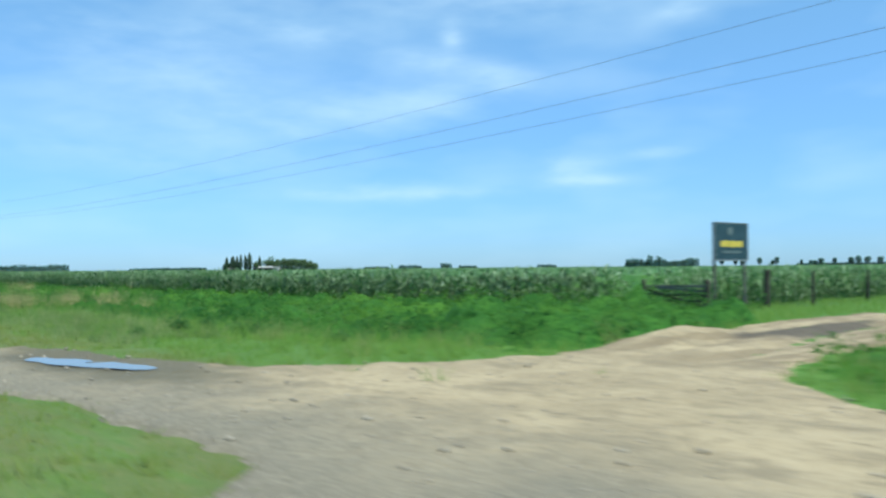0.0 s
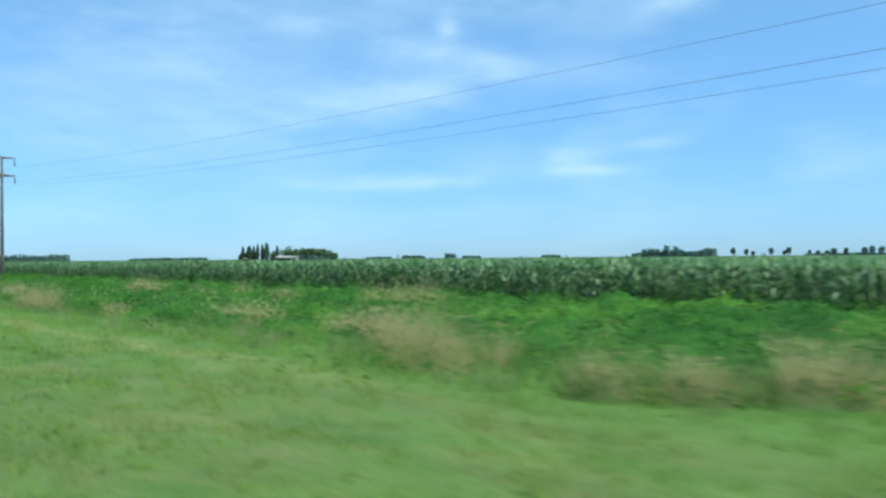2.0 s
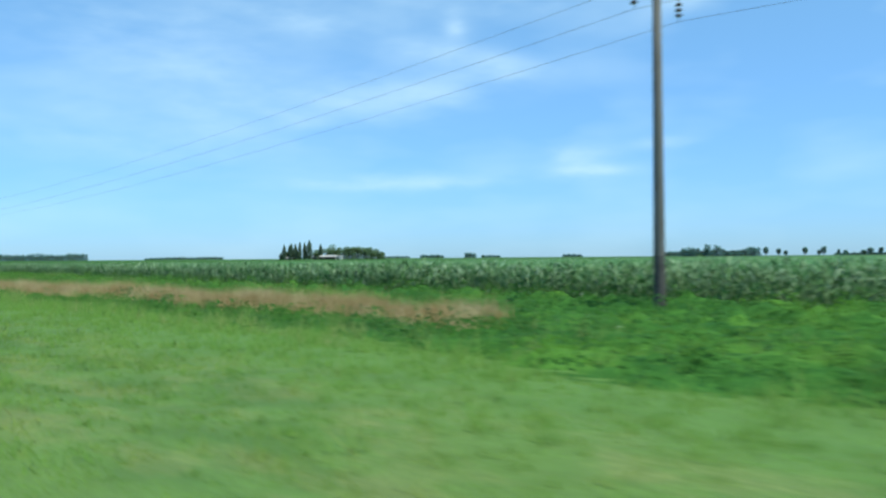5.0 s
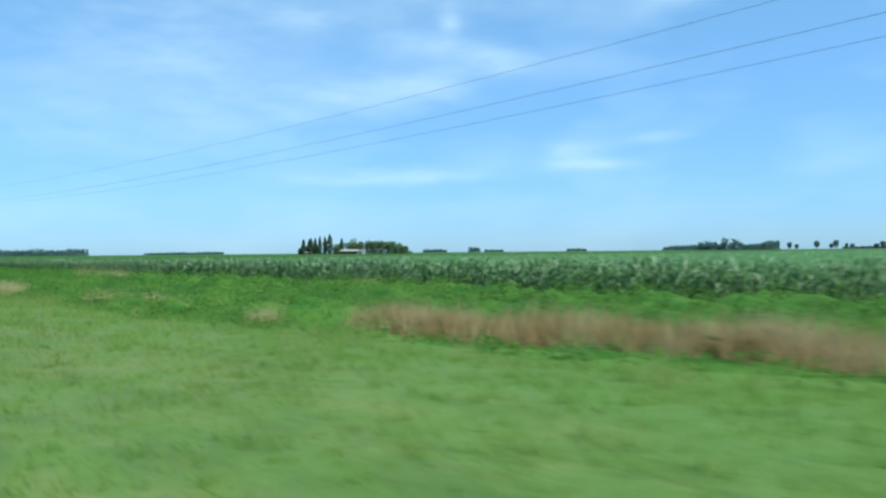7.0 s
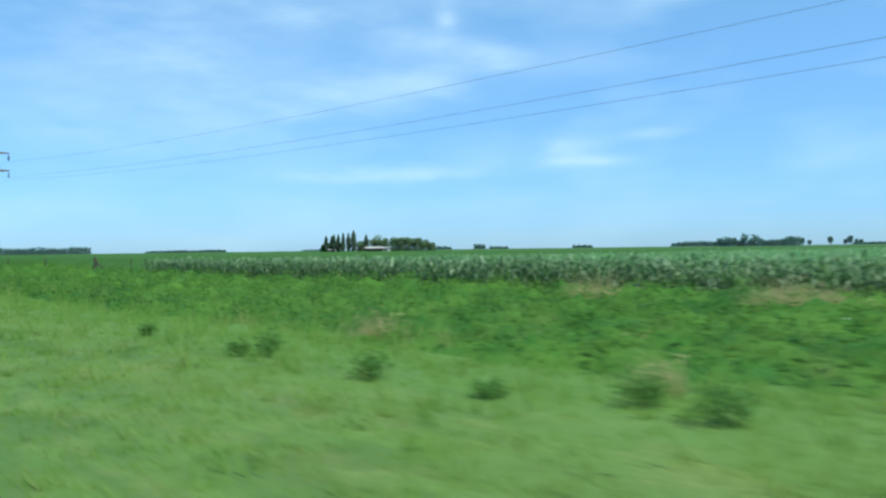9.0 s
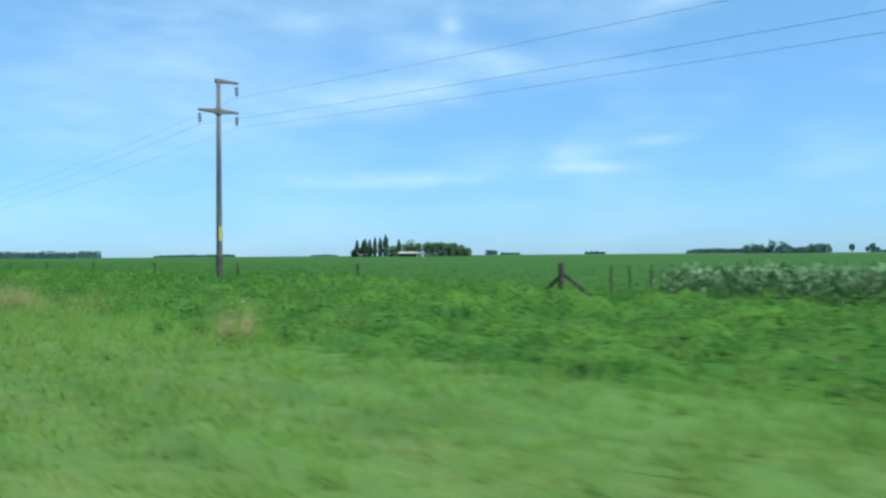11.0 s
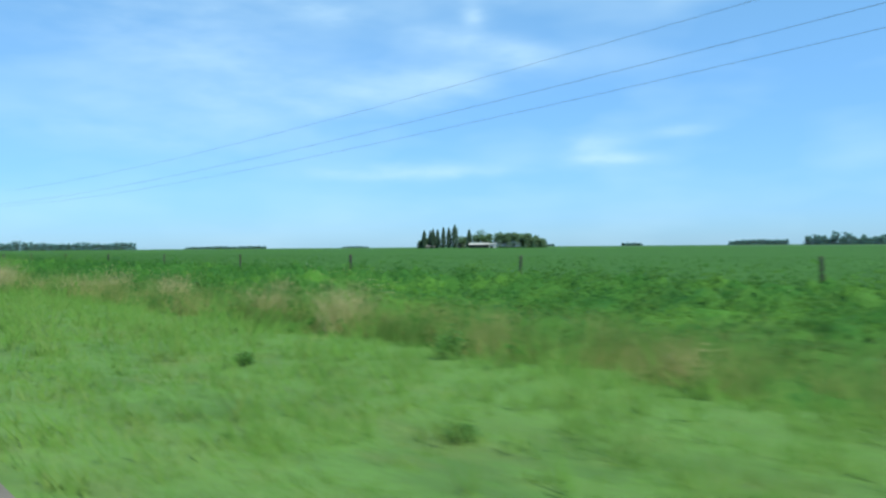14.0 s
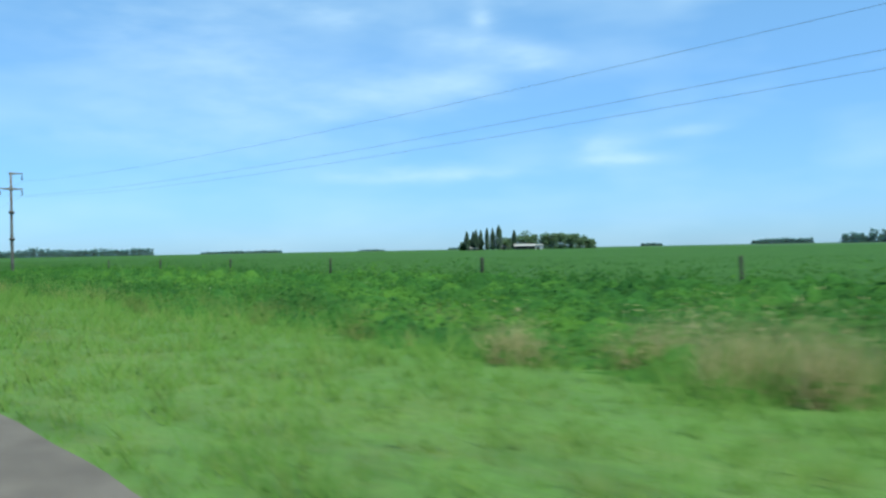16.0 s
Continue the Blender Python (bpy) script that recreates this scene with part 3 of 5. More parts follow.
def stones():
    n = 1700
    x, y = rng.uniform(-24, 24, n * 3), rng.uniform(2.6, 15, n * 3)
    ok = in_track(x, y) & ~puddle_shape(x, y)
    x, y = x[ok][:n], y[ok][:n]
    r = rng.gamma(1.5, 0.009, len(x)) + 0.012
    r[:90] = rng.uniform(0.035, 0.085, 90)
    o = np.array(((1, 0, 0), (-1, 0, 0), (0, 1, 0), (0, -1, 0), (0, 0, 0.7), (0, 0, -0.7)))
    fc = np.array(((0, 2, 4), (2, 1, 4), (1, 3, 4), (3, 0, 4), (2, 0, 5), (1, 2, 5), (3, 1, 5), (0, 3, 5)))
    c = np.stack([x, y, ground_z(x, y) + 0.05 + r * 0.3], -1)
    jit = rng.uniform(0.65, 1.25, (len(x), 6, 1))
    v = c[:, None] + o[None] * r[:, None, None] * jit
    f = fc[None] + (np.arange(len(x)) * 6)[:, None, None]
    tagged(new("loose_stones", mesh_of("loose_stones", v.reshape(-1, 3), f.reshape(-1, 3), M_STONE)), "loose pale stones scattered over the dirt track", "stones", kind="stuff")


stones()


# ---- grass, weeds ----
def patchy(x, y, scale, seed):
    """Smooth value noise 0..1 from a few waves."""
    r = np.random.default_rng(seed)
    t = 0
    for _ in range(7):
        a, k, p = r.uniform(0, 6.28), r.uniform(0.5, 2.2) / scale, r.uniform(0, 6.28)
        t = t + np.sin((x * np.cos(a) + y * np.sin(a)) * k * 6.28 + p)
    return 0.5 + t / 7


def scatter(n, s0, s1, y0, y1, power=1.0):
    return -rng.uniform(s0, s1, n), y0 + (y1 - y0) * rng.uniform(0, 1, n) ** power


def verge_grass():
    """Tufts of short blades; lower and thinner by the asphalt, taller towards the ditch and further along the road."""
    n, k = 72000, 11
    cx, cy = scatter(n, -12, 535, 1.7, 18.0, 1.35)
    fade = np.clip((weed_edge(cx) + 0.7 - cy) / 1.1, 0.05, 1)
    ok = ~(in_track(cx + rng.normal(0, 0.3, n), cy + rng.normal(0, 0.22, n)) & (rng.uniform(size=n) < 0.996)) & (cy > road_edge(cx)) & (rng.uniform(size=n) < fade)
    cx, cy = cx[ok], cy[ok]
    n = len(cx)
    p = np.clip(0.6 * patchy(cx * 0.6, cy, 2.6, 3) + 1.1 * (patchy(cx * 0.6, cy, 0.9, 4) - 0.32), 0, 1.5)
    h = rng.gamma(4.0, 0.022, n) * (0.35 + 1.7 * p) * np.interp(cy, (1.7, 5, 9, 13, 18), (0.55, 0.9, 1.3, 2.2, 2.8))
    h *= np.interp(-cx, (225, 300, 348, 378, 392), (1.0, 1.25, 1.9, 1.9, 1.6))
    h *= 1 + np.interp(-cx, (380, 400), (0, 1)) * np.clip(2.6 * (patchy(cx * 0.5, cy, 1.1, 77) - 0.5), -0.6, 1.1)
    r = rng.uniform(0.05, 0.22, n)
    x, y = np.repeat(cx, k) + rng.normal(0, 1, n * k) * np.repeat(r, k), np.repeat(cy, k) + rng.normal(0, 1, n * k) * np.repeat(r, k)
    hh = np.repeat(h, k) * rng.uniform(0.45, 1.15, n * k)
    keep = y > road_edge(x)
    x, y, hh = x[keep], y[keep], hh[keep]
    v, f = blades(x, y, ground_z(x, y), hh, rng.uniform(0.018, 0.044, len(x)), rng.uniform(0.2, 1.2, len(x)))
    tagged(new("verge_grass", sward("verge_grass", v, f, M_VERGE)), "short mown grass, green with straw-coloured patches, on the verge", "grass", kind="stuff")
    # taller seeding tufts on the verge by the soybean field
    n, k = 3600, 34
    cs, cy = np.where(rng.uniform(size=n) < 0.7, rng.uniform(346, 386, n), rng.uniform(322, 540, n)), 3.2 + 9.5 * rng.uniform(0, 1, n) ** 0.8
    keep = patchy(-cs * 0.6, cy, 1.5, 91) > 0.46
    cs, cy = cs[keep], cy[keep]
    x, y = -np.repeat(cs, k) + rng.normal(0, 0.17, len(cs) * k), np.repeat(cy, k) + rng.normal(0, 0.17, len(cs) * k)
    h = np.repeat(rng.uniform(0.16, 0.5, len(cs)) * np.interp(cy, (3, 10), (0.7, 1.25)) * np.interp(cs, (340, 350, 378, 388), (0.5, 1.45, 1.45, 0.45)), k) * rng.uniform(0.5, 1.1, len(x))
    v, f = blades(x, y, ground_z(x, y), h, rng.uniform(0.010, 0.022, len(x)), rng.uniform(0.15, 0.8, len(x)))
    tagged(new("seeding_grass", sward("seeding_grass", v, f, M_SEEDING)), "loose pale seeding grass on the uncut verge", "grass", kind="stuff")
    # ragged grey-green tufts beyond the end of the dirt
    n, k = 800, 44
    cs, cy = np.where(np.arange(n) < 300, rng.uniform(25, 44, n), rng.uniform(44, 150, n)), rng.uniform(0, 1, n)
    cy = np.where(cs < 44, 8.6 + 6.4 * cy, 9.8 + 2.6 * cy)
    x, y = -np.repeat(cs, k) + rng.normal(0, 0.15, n * k), np.repeat(cy, k) + rng.normal(0, 0.15, n * k)
    h = np.repeat(rng.uniform(0.18, 0.6, n), k) * rng.uniform(0.4, 1.1, n * k)
    v, f = blades(x, y, ground_z(x, y), h, rng.uniform(0.012, 0.024, n * k), rng.uniform(0.2, 0.9, n * k))
    tagged(new("ragged_tufts", sward("ragged_tufts", v, f, M_RAGGED)), "ragged grey-green and straw tufts edging the mown verge", "grass", kind="stuff")
    # grass either side of the lane inside the field's corner
    x, y = scatter(42000, -6, 24.8, 24, 75, 1.4)
    ok = ~in_track(x, y)
    x, y = x[ok], y[ok]
    v, f = blades(x, y, ground_z(x, y), rng.uniform(0.12, 0.42, len(x)), rng.uniform(0.02, 0.045, len(x)), rng.uniform(0.2, 0.9, len(x)))
    tagged(new("lane_grass", sward("lane_grass", v, f, M_VERGE)), "rough yellow-green grass beside the dirt lane", "grass", kind="stuff")


def band_y(s):
    """Offset of the dry grass band's middle line."""
    return np.interp(s, (170, 197, 204, 211, 218, 227), (20.0, 18.9, 17.8, 17.1, 16.3, 15.3))


def weed_height(x, y):
    p = np.clip(patchy(x, y, 3.0, 11) * 0.6 + (patchy(x, y, 0.9, 12) - 0.3) * 0.8, 0, 1)
    tall = np.interp(-x, (372, 388), (0, 0.3)) * np.interp(y, (11, 12, 15, 18), (1.0, 1.0, 1.0, 0.0))
    s = -np.asarray(x)
    tall = tall + 0.55 * np.exp(-((s - 21) / 8.0) ** 2) * np.clip((y - 15) / 4, 0, 1)      # lush growth at the field's corner
    tall = tall + 0.45 * np.clip((s - 325) / 20, 0, 1) * np.clip((y - 20) / 3, 0, 1)        # rank growth along the fence
    low = np.interp(s, (10, 13), (0.4, 1.0))        # shorter growth on the near side of the lane
    return low * (0.18 + 0.95 * p) * (tall + np.interp(y, (9.5, 11, 14, 17, 22, 26, 30), (0.36, 0.46, 0.74, 0.9, 0.95, 0.95, 0.95)))


def weed_edge(x):
    """Where the mown verge gives way to the weeds."""
    y = np.interp(-x, (0, 45, 55, 70, 120, 160, 190, 215, 225, 260, 300, 330, 350, 390, 560), (15.5, 15.8, 12.3, 11.4, 11.4, 12.6, 14.2, 13.8, 11.6, 11.7, 11.9, 10.7, 10.5, 11.2, 11.5))
    return y + 0.35 * np.sin(x * 0.33) + 0.25 * np.sin(x * 0.9 + 1)


def weed_canopy():
    """The closed, lumpy mass of weeds under the single leaves."""
    def top(X, Y):
        g = ground_z(X, Y)
        h = weed_height(X, Y) * (0.72 + 0.25 * (patchy(X, Y, 0.6, 14) - 0.5))
        rise = np.clip((Y - weed_edge(X)) / 1.6 + (patchy(X, Y, 1.6, 13) - 0.5) * 0.9, 0, 1) * np.clip((29.4 - Y) / 0.6, 0, 1)
        near = np.interp(-X, (162, 168, 229, 233), (0, 1, 1, 0)) * np.clip((0.6 - Y + band_y(-X)) / 1.0, 0, 1)
        h = h * rise * (1 - 0.75 * near)
        track = in_track(X - 0.5, Y) | in_track(X + 0.5, Y) | in_track(X, Y - 0.5) | in_track(X, Y + 0.5)
        return np.where(track, g - 0.08, g - 0.06 + h)
    v, f = sheet(np.arange(-556, 3, 0.42), np.arange(9.6, 29.6, 0.36), top)
    tagged(shade_smooth(new("weed_canopy", mesh_of("weed_canopy", v, f, M_HULL))), "closed lumpy mass of green weeds in the ditch", "weeds", kind="stuff")


def weeds():
    weed_canopy()
    n = 34000
    x, y = scatter(n, -4, 555, 9.6, 29.6)
    edge = weed_edge(x)
    ok = ((y - edge) / 1.5 + rng.uniform(0, 1, len(x)) + (patchy(x, y, 1.6, 13) - 0.5) * 1.4 > 0.75) & ~in_track(x, y)
    x, y = x[ok], y[ok]
    h = weed_height(x, y)
    off = y - band_y(-x)
    by_band = (-x > 168) & (-x < 229)
    h = np.where(by_band & (off < 0) & (off > -4.0), h * 0.5, h)
    ok = ~(by_band & (np.abs(off) < 1.4) & (rng.uniform(size=len(x)) < 0.95))
    x, y, h = x[ok], y[ok], h[ok]
    k = 15
    cx = np.repeat(x, k) + rng.normal(0, 0.22, len(x) * k)
    cy = np.repeat(y, k) + rng.normal(0, 0.22, len(x) * k)
    cz = ground_z(cx, cy) + np.repeat(h, k) * rng.uniform(0.5, 1.08, len(cx))
    v, f = leaf_quads(np.stack([cx, cy, cz], -1), rng.uniform(0.045, 0.12, len(cx)), 0.55)
    tagged(new("weeds", sward("weeds", v, f, M_WEED)), "dense dark green broad-leaved weeds in the ditch", "weeds", kind="stuff")
    x, y = scatter(120000, -4, 550, 10.8, 28.6)
    p = patchy(x, y, 2.6, 21)
    ok = (p + rng.uniform(-0.25, 0.25, len(x)) > 0.55) & ~in_track(x, y) & ~((-x > 168) & (-x < 229) & (np.abs(y - band_y(-x) + 1.4) < 2.8))
    x, y = x[ok], y[ok]
    h = rng.uniform(0.4, 0.95, len(x)) * np.interp(y, (11, 15), (0.5, 1.0))
    v, f = blades(x, y, ground_z(x, y), h, rng.uniform(0.012, 0.024, len(x)), rng.uniform(0.1, 0.6, len(x)))
    tagged(new("tall_grass", sward("tall_grass", v, f, M_TALL)), "knee-high green and yellowing grass among the weeds", "grass", kind="stuff")
    # tufts standing out of the edge of the ditch, and darker plants between them
    n, k = 1500, 38
    cs, cy = rng.uniform(6, 535, n), 11.4 + 8.0 * rng.uniform(0, 1, n) ** 1.3
    keep = (patchy(-cs, cy, 5, 71) > 0.42) & ~in_track(-cs, cy)
    cs, cy = cs[keep], cy[keep]
    x = -np.repeat(cs, k) + rng.normal(0, 0.15, len(cs) * k)
    y = np.repeat(cy, k) + rng.normal(0, 0.15, len(cs) * k)
    h = np.repeat(rng.uniform(0.4, 1.15, len(cs)) * np.interp(cy, (11, 14), (0.6, 1.0)), k) * rng.uniform(0.5, 1.0, len(x))
    v, f = blades(x, y, ground_z(x, y), h, rng.uniform(0.010, 0.022, len(x)), rng.uniform(0.1, 0.7, len(x)))
    tagged(new("grass_tufts", sward("grass_tufts", v, f, M_TUFT)), "pale green and straw-coloured grass tufts edging the ditch", "grass", kind="stuff")
    n, k = 2300, 40
    cs = np.where(np.arange(n) < 1300, rng.uniform(388, 442, n), rng.uniform(380, 545, n))
    cy = weed_edge(-cs) - 0.1 + 4.2 * rng.uniform(0, 1, n) ** 1.4
    keep = patchy(-cs, cy, 3.0, 97) > np.where(cs < 442, 0.34, 0.46)
    cs, cy = cs[keep], cy[keep]
    x, y = -np.repeat(cs, k) + rng.normal(0, 0.17, len(cs) * k), np.repeat(cy, k) + rng.normal(0, 0.17, len(cs) * k)
    h = np.repeat(rng.uniform(0.5, 1.2, len(cs)), k) * rng.uniform(0.45, 1.0, len(x))
    v, f = blades(x, y, ground_z(x, y), h, rng.uniform(0.010, 0.022, len(x)), rng.uniform(0.1, 0.7, len(x)))
    tagged(new("yellowing_grass", sward("yellowing_grass", v, f, M_FADED)), "tall yellowing and green grass edging the ditch", "grass", kind="stuff")
    n, k = 1100, 42
    x, y = scatter(n, 6, 545, 12.5, 27.5)
    keep = (patchy(x, y, 4, 81) > 0.45) & ~in_track(x, y)
    x, y = x[keep], y[keep]
    r, h = rng.uniform(0.25, 0.65, len(x)), rng.uniform(0.5, 1.0, len(x))
    c = np.stack([np.repeat(x, k) + rng.normal(0, 0.6, len(x) * k) * np.repeat(r, k), np.repeat(y, k) + rng.normal(0, 0.6, len(x) * k) * np.repeat(r, k)], -1)
    z = ground_z(c[:, 0], c[:, 1]) + np.repeat(h, k) * rng.uniform(0.2, 1.0, len(c))
    v, f = leaf_quads(np.column_stack([c, z]), rng.uniform(0.04, 0.10, len(c)), 0.6)
    tagged(new("dark_weeds", sward("dark_weeds", v, f, M_BUSH)), "darker leafy weeds rising above the others", "weeds", kind="stuff")
    x, y = scatter(4200, 60, 545, 15, 27)
    x2, y2 = scatter(5200, 84, 142, 12.4, 18.5)
    x, y, thick = np.append(x, x2), np.append(y, y2), np.append(np.full(len(x), 0.3), np.full(len(x2), 0.8))
    ok = (patchy(x, y, 5.0, 31) > np.where(thick > 0.5, 0.56, 0.62)) & (rng.uniform(size=len(x)) < thick * 0.5)
    x, y, thick = x[ok], y[ok], thick[ok]
    c = np.stack([x, y, ground_z(x, y) + weed_height(x, y) * 1.12 + 0.03], -1)
    v, f = leaf_quads(c, rng.uniform(0.025, 0.055, len(x)), 0.1, 2.2)
    tagged(new("weed_flowers", sward("weed_flowers", v, f, M_FLOWER, 0.3, 0.8)), "flat pale flower heads over the weeds", "flowers", kind="stuff")


verge_grass()
weeds()


def dry_tuft(n, rx, ry, h):
    """A ragged clump: several loose tufts of different height fanning outwards; blades and seed heads."""
    k = max(5, int(rx * 9))
    cx, cy, ch = rng.normal(0, 0.55, k) * rx, rng.normal(0, 0.55, k) * ry, rng.uniform(0.35, 1.1, k) * h
    i = rng.integers(0, k, n)
    x, y = cx[i] + rng.normal(0, 0.17, n), cy[i] + rng.normal(0, 0.17, n)
    hh = ch[i] * rng.uniform(0.4, 1.0, n)
    stalks = blades(x, y, np.zeros(n), hh, rng.uniform(0.008, 0.02, n), rng.uniform(0.15, 0.85, n))
    tips = stalks[0][2::3][hh > 0.62 * ch[i]][: n // 6]
    return stalks, leaf_quads(tips, rng.uniform(0.012, 0.032, len(tips)), 2.5, 3.0)


def dry_band():
    n, k = 3000, 26
    cs = rng.uniform(168, 225.5, n)
    wide = np.interp(cs, (212, 225.5), (1.0, 0.45)) * (0.8 + 0.35 * np.sin(cs * 0.55) * np.sin(cs * 0.21))
    cy = band_y(cs) + rng.normal(0, 0.62, n) * wide
    ch = rng.uniform(0.65, 1.25, n) * (0.7 + 0.5 * np.clip(patchy(-cs, cy, 2.2, 5), 0, 1))
    s, y = np.repeat(cs, k) + rng.normal(0, 0.16, n * k), np.repeat(cy, k) + rng.normal(0, 0.16, n * k)
    h, n = np.repeat(ch, k) * rng.uniform(0.4, 1.05, n * k), n * k
    v, f = blades(-s, y, ground_z(-s, y), h, rng.uniform(0.014, 0.032, n), rng.uniform(0.05, 0.6, n))
    tagged(new("dry_grass_band", sward("dry_grass_band", v, f, M_BAND, 0.8, 0.25)), "long band of tall dry reddish-tan grass in the ditch", "dry grass", kind="stuff")


dry_band()

# dry clumps: distance along the road, distance from it, radius, height
DRY = ((46.8, 18.3, 0.32, 1.12), (48.9, 17.2, 0.5, 1.33), (52.4, 15.8, 1.06, 1.24), (53.8, 13.8, 1.06, 1.23), (57.6, 13.7, 1.34, 0.85),
       (65.2, 12.5, 0.69, 1.08), (65.7, 12.1, 0.49, 0.98), (66.9, 11.2, 0.67, 0.92), (68.3, 10.8, 0.53, 0.98), (72.6, 10.9, 1.44, 1.16),
       (78.3, 13.5, 1.56, 1.12), (83.0, 13.1, 0.86, 0.86), (86.9, 13.7, 0.8, 0.8), (88.8, 23.0, 1.69, 0.76), (93.7, 12.5, 0.74, 0.62))
DRY_DITCH = ((96.3, 21.5, 0.8, 0.68), (97.7, 11.1, 0.36, 1.18), (100.0, 10.9, 0.3, 0.91), (101.3, 21.9, 0.79, 0.65), (104.8, 21.1, 0.96, 0.63),
             (113.5, 21.3, 1.7, 0.65), (114.2, 13.9, 1.1, 0.92), (117.4, 23.3, 1.83, 0.62), (119.2, 17.6, 0.76, 0.61), (126.4, 10.1, 0.34, 1.14),
             (126.5, 15.2, 1.61, 0.71), (128.7, 14.3, 0.68, 0.8), (134.1, 14.8, 0.45, 0.68), (137.7, 15.4, 0.94, 0.81), (139.7, 15.5, 1.04, 0.56))
DRY_FURTHER = ((227.6, 12.9, 0.62, 0.52), (237.3, 14.4, 0.79, 0.55), (255.8, 12.6, 0.9, 0.75), (242.9, 13.3, 1.1, 0.55), (240.6, 14.9, 1.0, 0.6), (241.6, 27.2, 0.58, 0.46),
               (243.8, 14.6, 1.3, 0.65), (251.1, 11.4, 0.52, 0.83), (252.8, 11.7, 1.0, 0.9), (255.2, 12.9, 0.51, 0.71), (257.0, 13.4, 1.4, 0.62),
               (263.1, 15.1, 0.3, 0.6), (267.2, 10.6, 0.24, 0.5), (270.2, 14.7, 0.46, 0.46), (271.8, 24.6, 1.81, 0.74), (276.5, 12.6, 0.55, 0.68), (280.5, 25.0, 1.25, 0.84))
DRY_LAST = ((351.2, 9.4, 0.42, 1.3), (352.6, 8.6, 0.5, 1.6), (353.0, 9.8, 0.4, 0.9), (383.6, 14.5, 1.12, 1.25), (402.7, 11.5, 0.5, 0.55),
            (413.7, 12.2, 0.85, 1.62), (417.8, 12.2, 0.6, 1.6), (426.0, 12.2, 0.8, 1.1), (431.1, 19.7, 0.92, 0.79), (434.9, 13.5, 0.63, 1.34),
            (436.1, 12.2, 0.88, 1.41), (440.5, 11.2, 0.39, 1.1), (441.8, 10.3, 0.49, 1.13), (444.0, 10.6, 0.56, 1.38), (446.9, 11.1, 0.66, 1.5),
            (449.2, 11.8, 0.62, 1.27), (450.5, 11.5, 0.5, 1.27), (453.0, 11.4, 0.42, 1.32), (454.0, 11.1, 0.66, 1.37), (456.8, 12.2, 0.44, 0.84),
            (458.8, 11.1, 0.6, 0.9), (334.2, 10.1, 0.29, 1.1))
for s, y, r, h in DRY + DRY_DITCH + DRY_FURTHER + DRY_LAST:
    h = h + (0.4 if y > 19 else 0.0)        # those by the maize stand over deeper weeds
    stalks, seeds = dry_tuft(int(850 * r * r + 420), r * 0.85, r * 0.55, h * 1.25)
    root = new("dry_grass_clump")
    root.location = (-s, y, float(ground_z(-s, y)))
    tagged(part_np("stalk", *stalks, M_DRY, root), kind="stuff")
    tagged(part_np("seed_head", *seeds, M_SEED, root), "pale straw seed heads", kind="stuff")
    n = int(520 * r + 140)
    tagged(part_np("green_blade", *blades(rng.normal(0, 0.6, n) * r, rng.normal(0, 0.5, n) * r, np.zeros(n), rng.uniform(0.3, 0.75, n) * h, rng.uniform(0.012, 0.024, n), rng.uniform(0.1, 0.7, n)), M_TALL, root), "green grass growing through it", kind="stuff")
    n = int(150 * r + 60)
    foot = np.stack([rng.normal(0, 0.75, n) * r, rng.normal(-0.15, 0.7, n) * r, rng.uniform(0.05, 0.4, n) * min(h, 1.0)], -1)
    tagged(part_np("weed_leaf", *leaf_quads(foot, rng.uniform(0.05, 0.12, n), 0.55), M_WEED, root), "green weeds round its foot", kind="stuff")
    tagged(root, "tall tan clump of dry grass among green weeds", "dry grass", group="dry grass clumps")


def leaf_ball(n, r, h, size):
    d = rng.normal(size=(n, 3))
    d /= np.linalg.norm(d, axis=1, keepdims=True)
    q = d * rng.uniform(0.3, 1.15, (n, 1)) * (1 + 0.25 * np.sin(d[:, :1] * 5 + d[:, 1:2] * 4))
    return leaf_quads(q * (r, r, h / 2) + (0, 0, h * 0.5), size, 0.6)


BUSHES = ((20.1, 25.5, 0.32, 0.75), (22.0, 14.6, 0.33, 0.33), (26.4, 13.6, 0.26, 0.5), (27.2, 14.3, 0.42, 0.42), (28.2, 10.9, 0.2, 0.31),
          (28.3, 14.9, 0.38, 0.36), (29.0, 12.6, 0.3, 0.61), (29.6, 14.0, 0.28, 0.5), (56.7, 11.2, 0.21, 0.32), (60.1, 11.9, 0.19, 0.46),
          (121.6, 9.6, 0.18, 0.33), (128.8, 8.4, 0.35, 0.4), (129.2, 9.1, 0.18, 0.23), (130.3, 8.8, 0.43, 0.58), (195.6, 9.8, 0.18, 0.25),
          (196.0, 13.2, 0.35, 0.35), (197.9, 11.6, 0.34, 0.41), (265.2, 9.2, 0.33, 0.53), (266.8, 9.8, 0.35, 0.5), (268.8, 8.8, 0.23, 0.29),
          (271.2, 8.4, 0.28, 0.46), (274.9, 8.6, 0.25, 0.51), (275.2, 8.1, 0.2, 0.33))
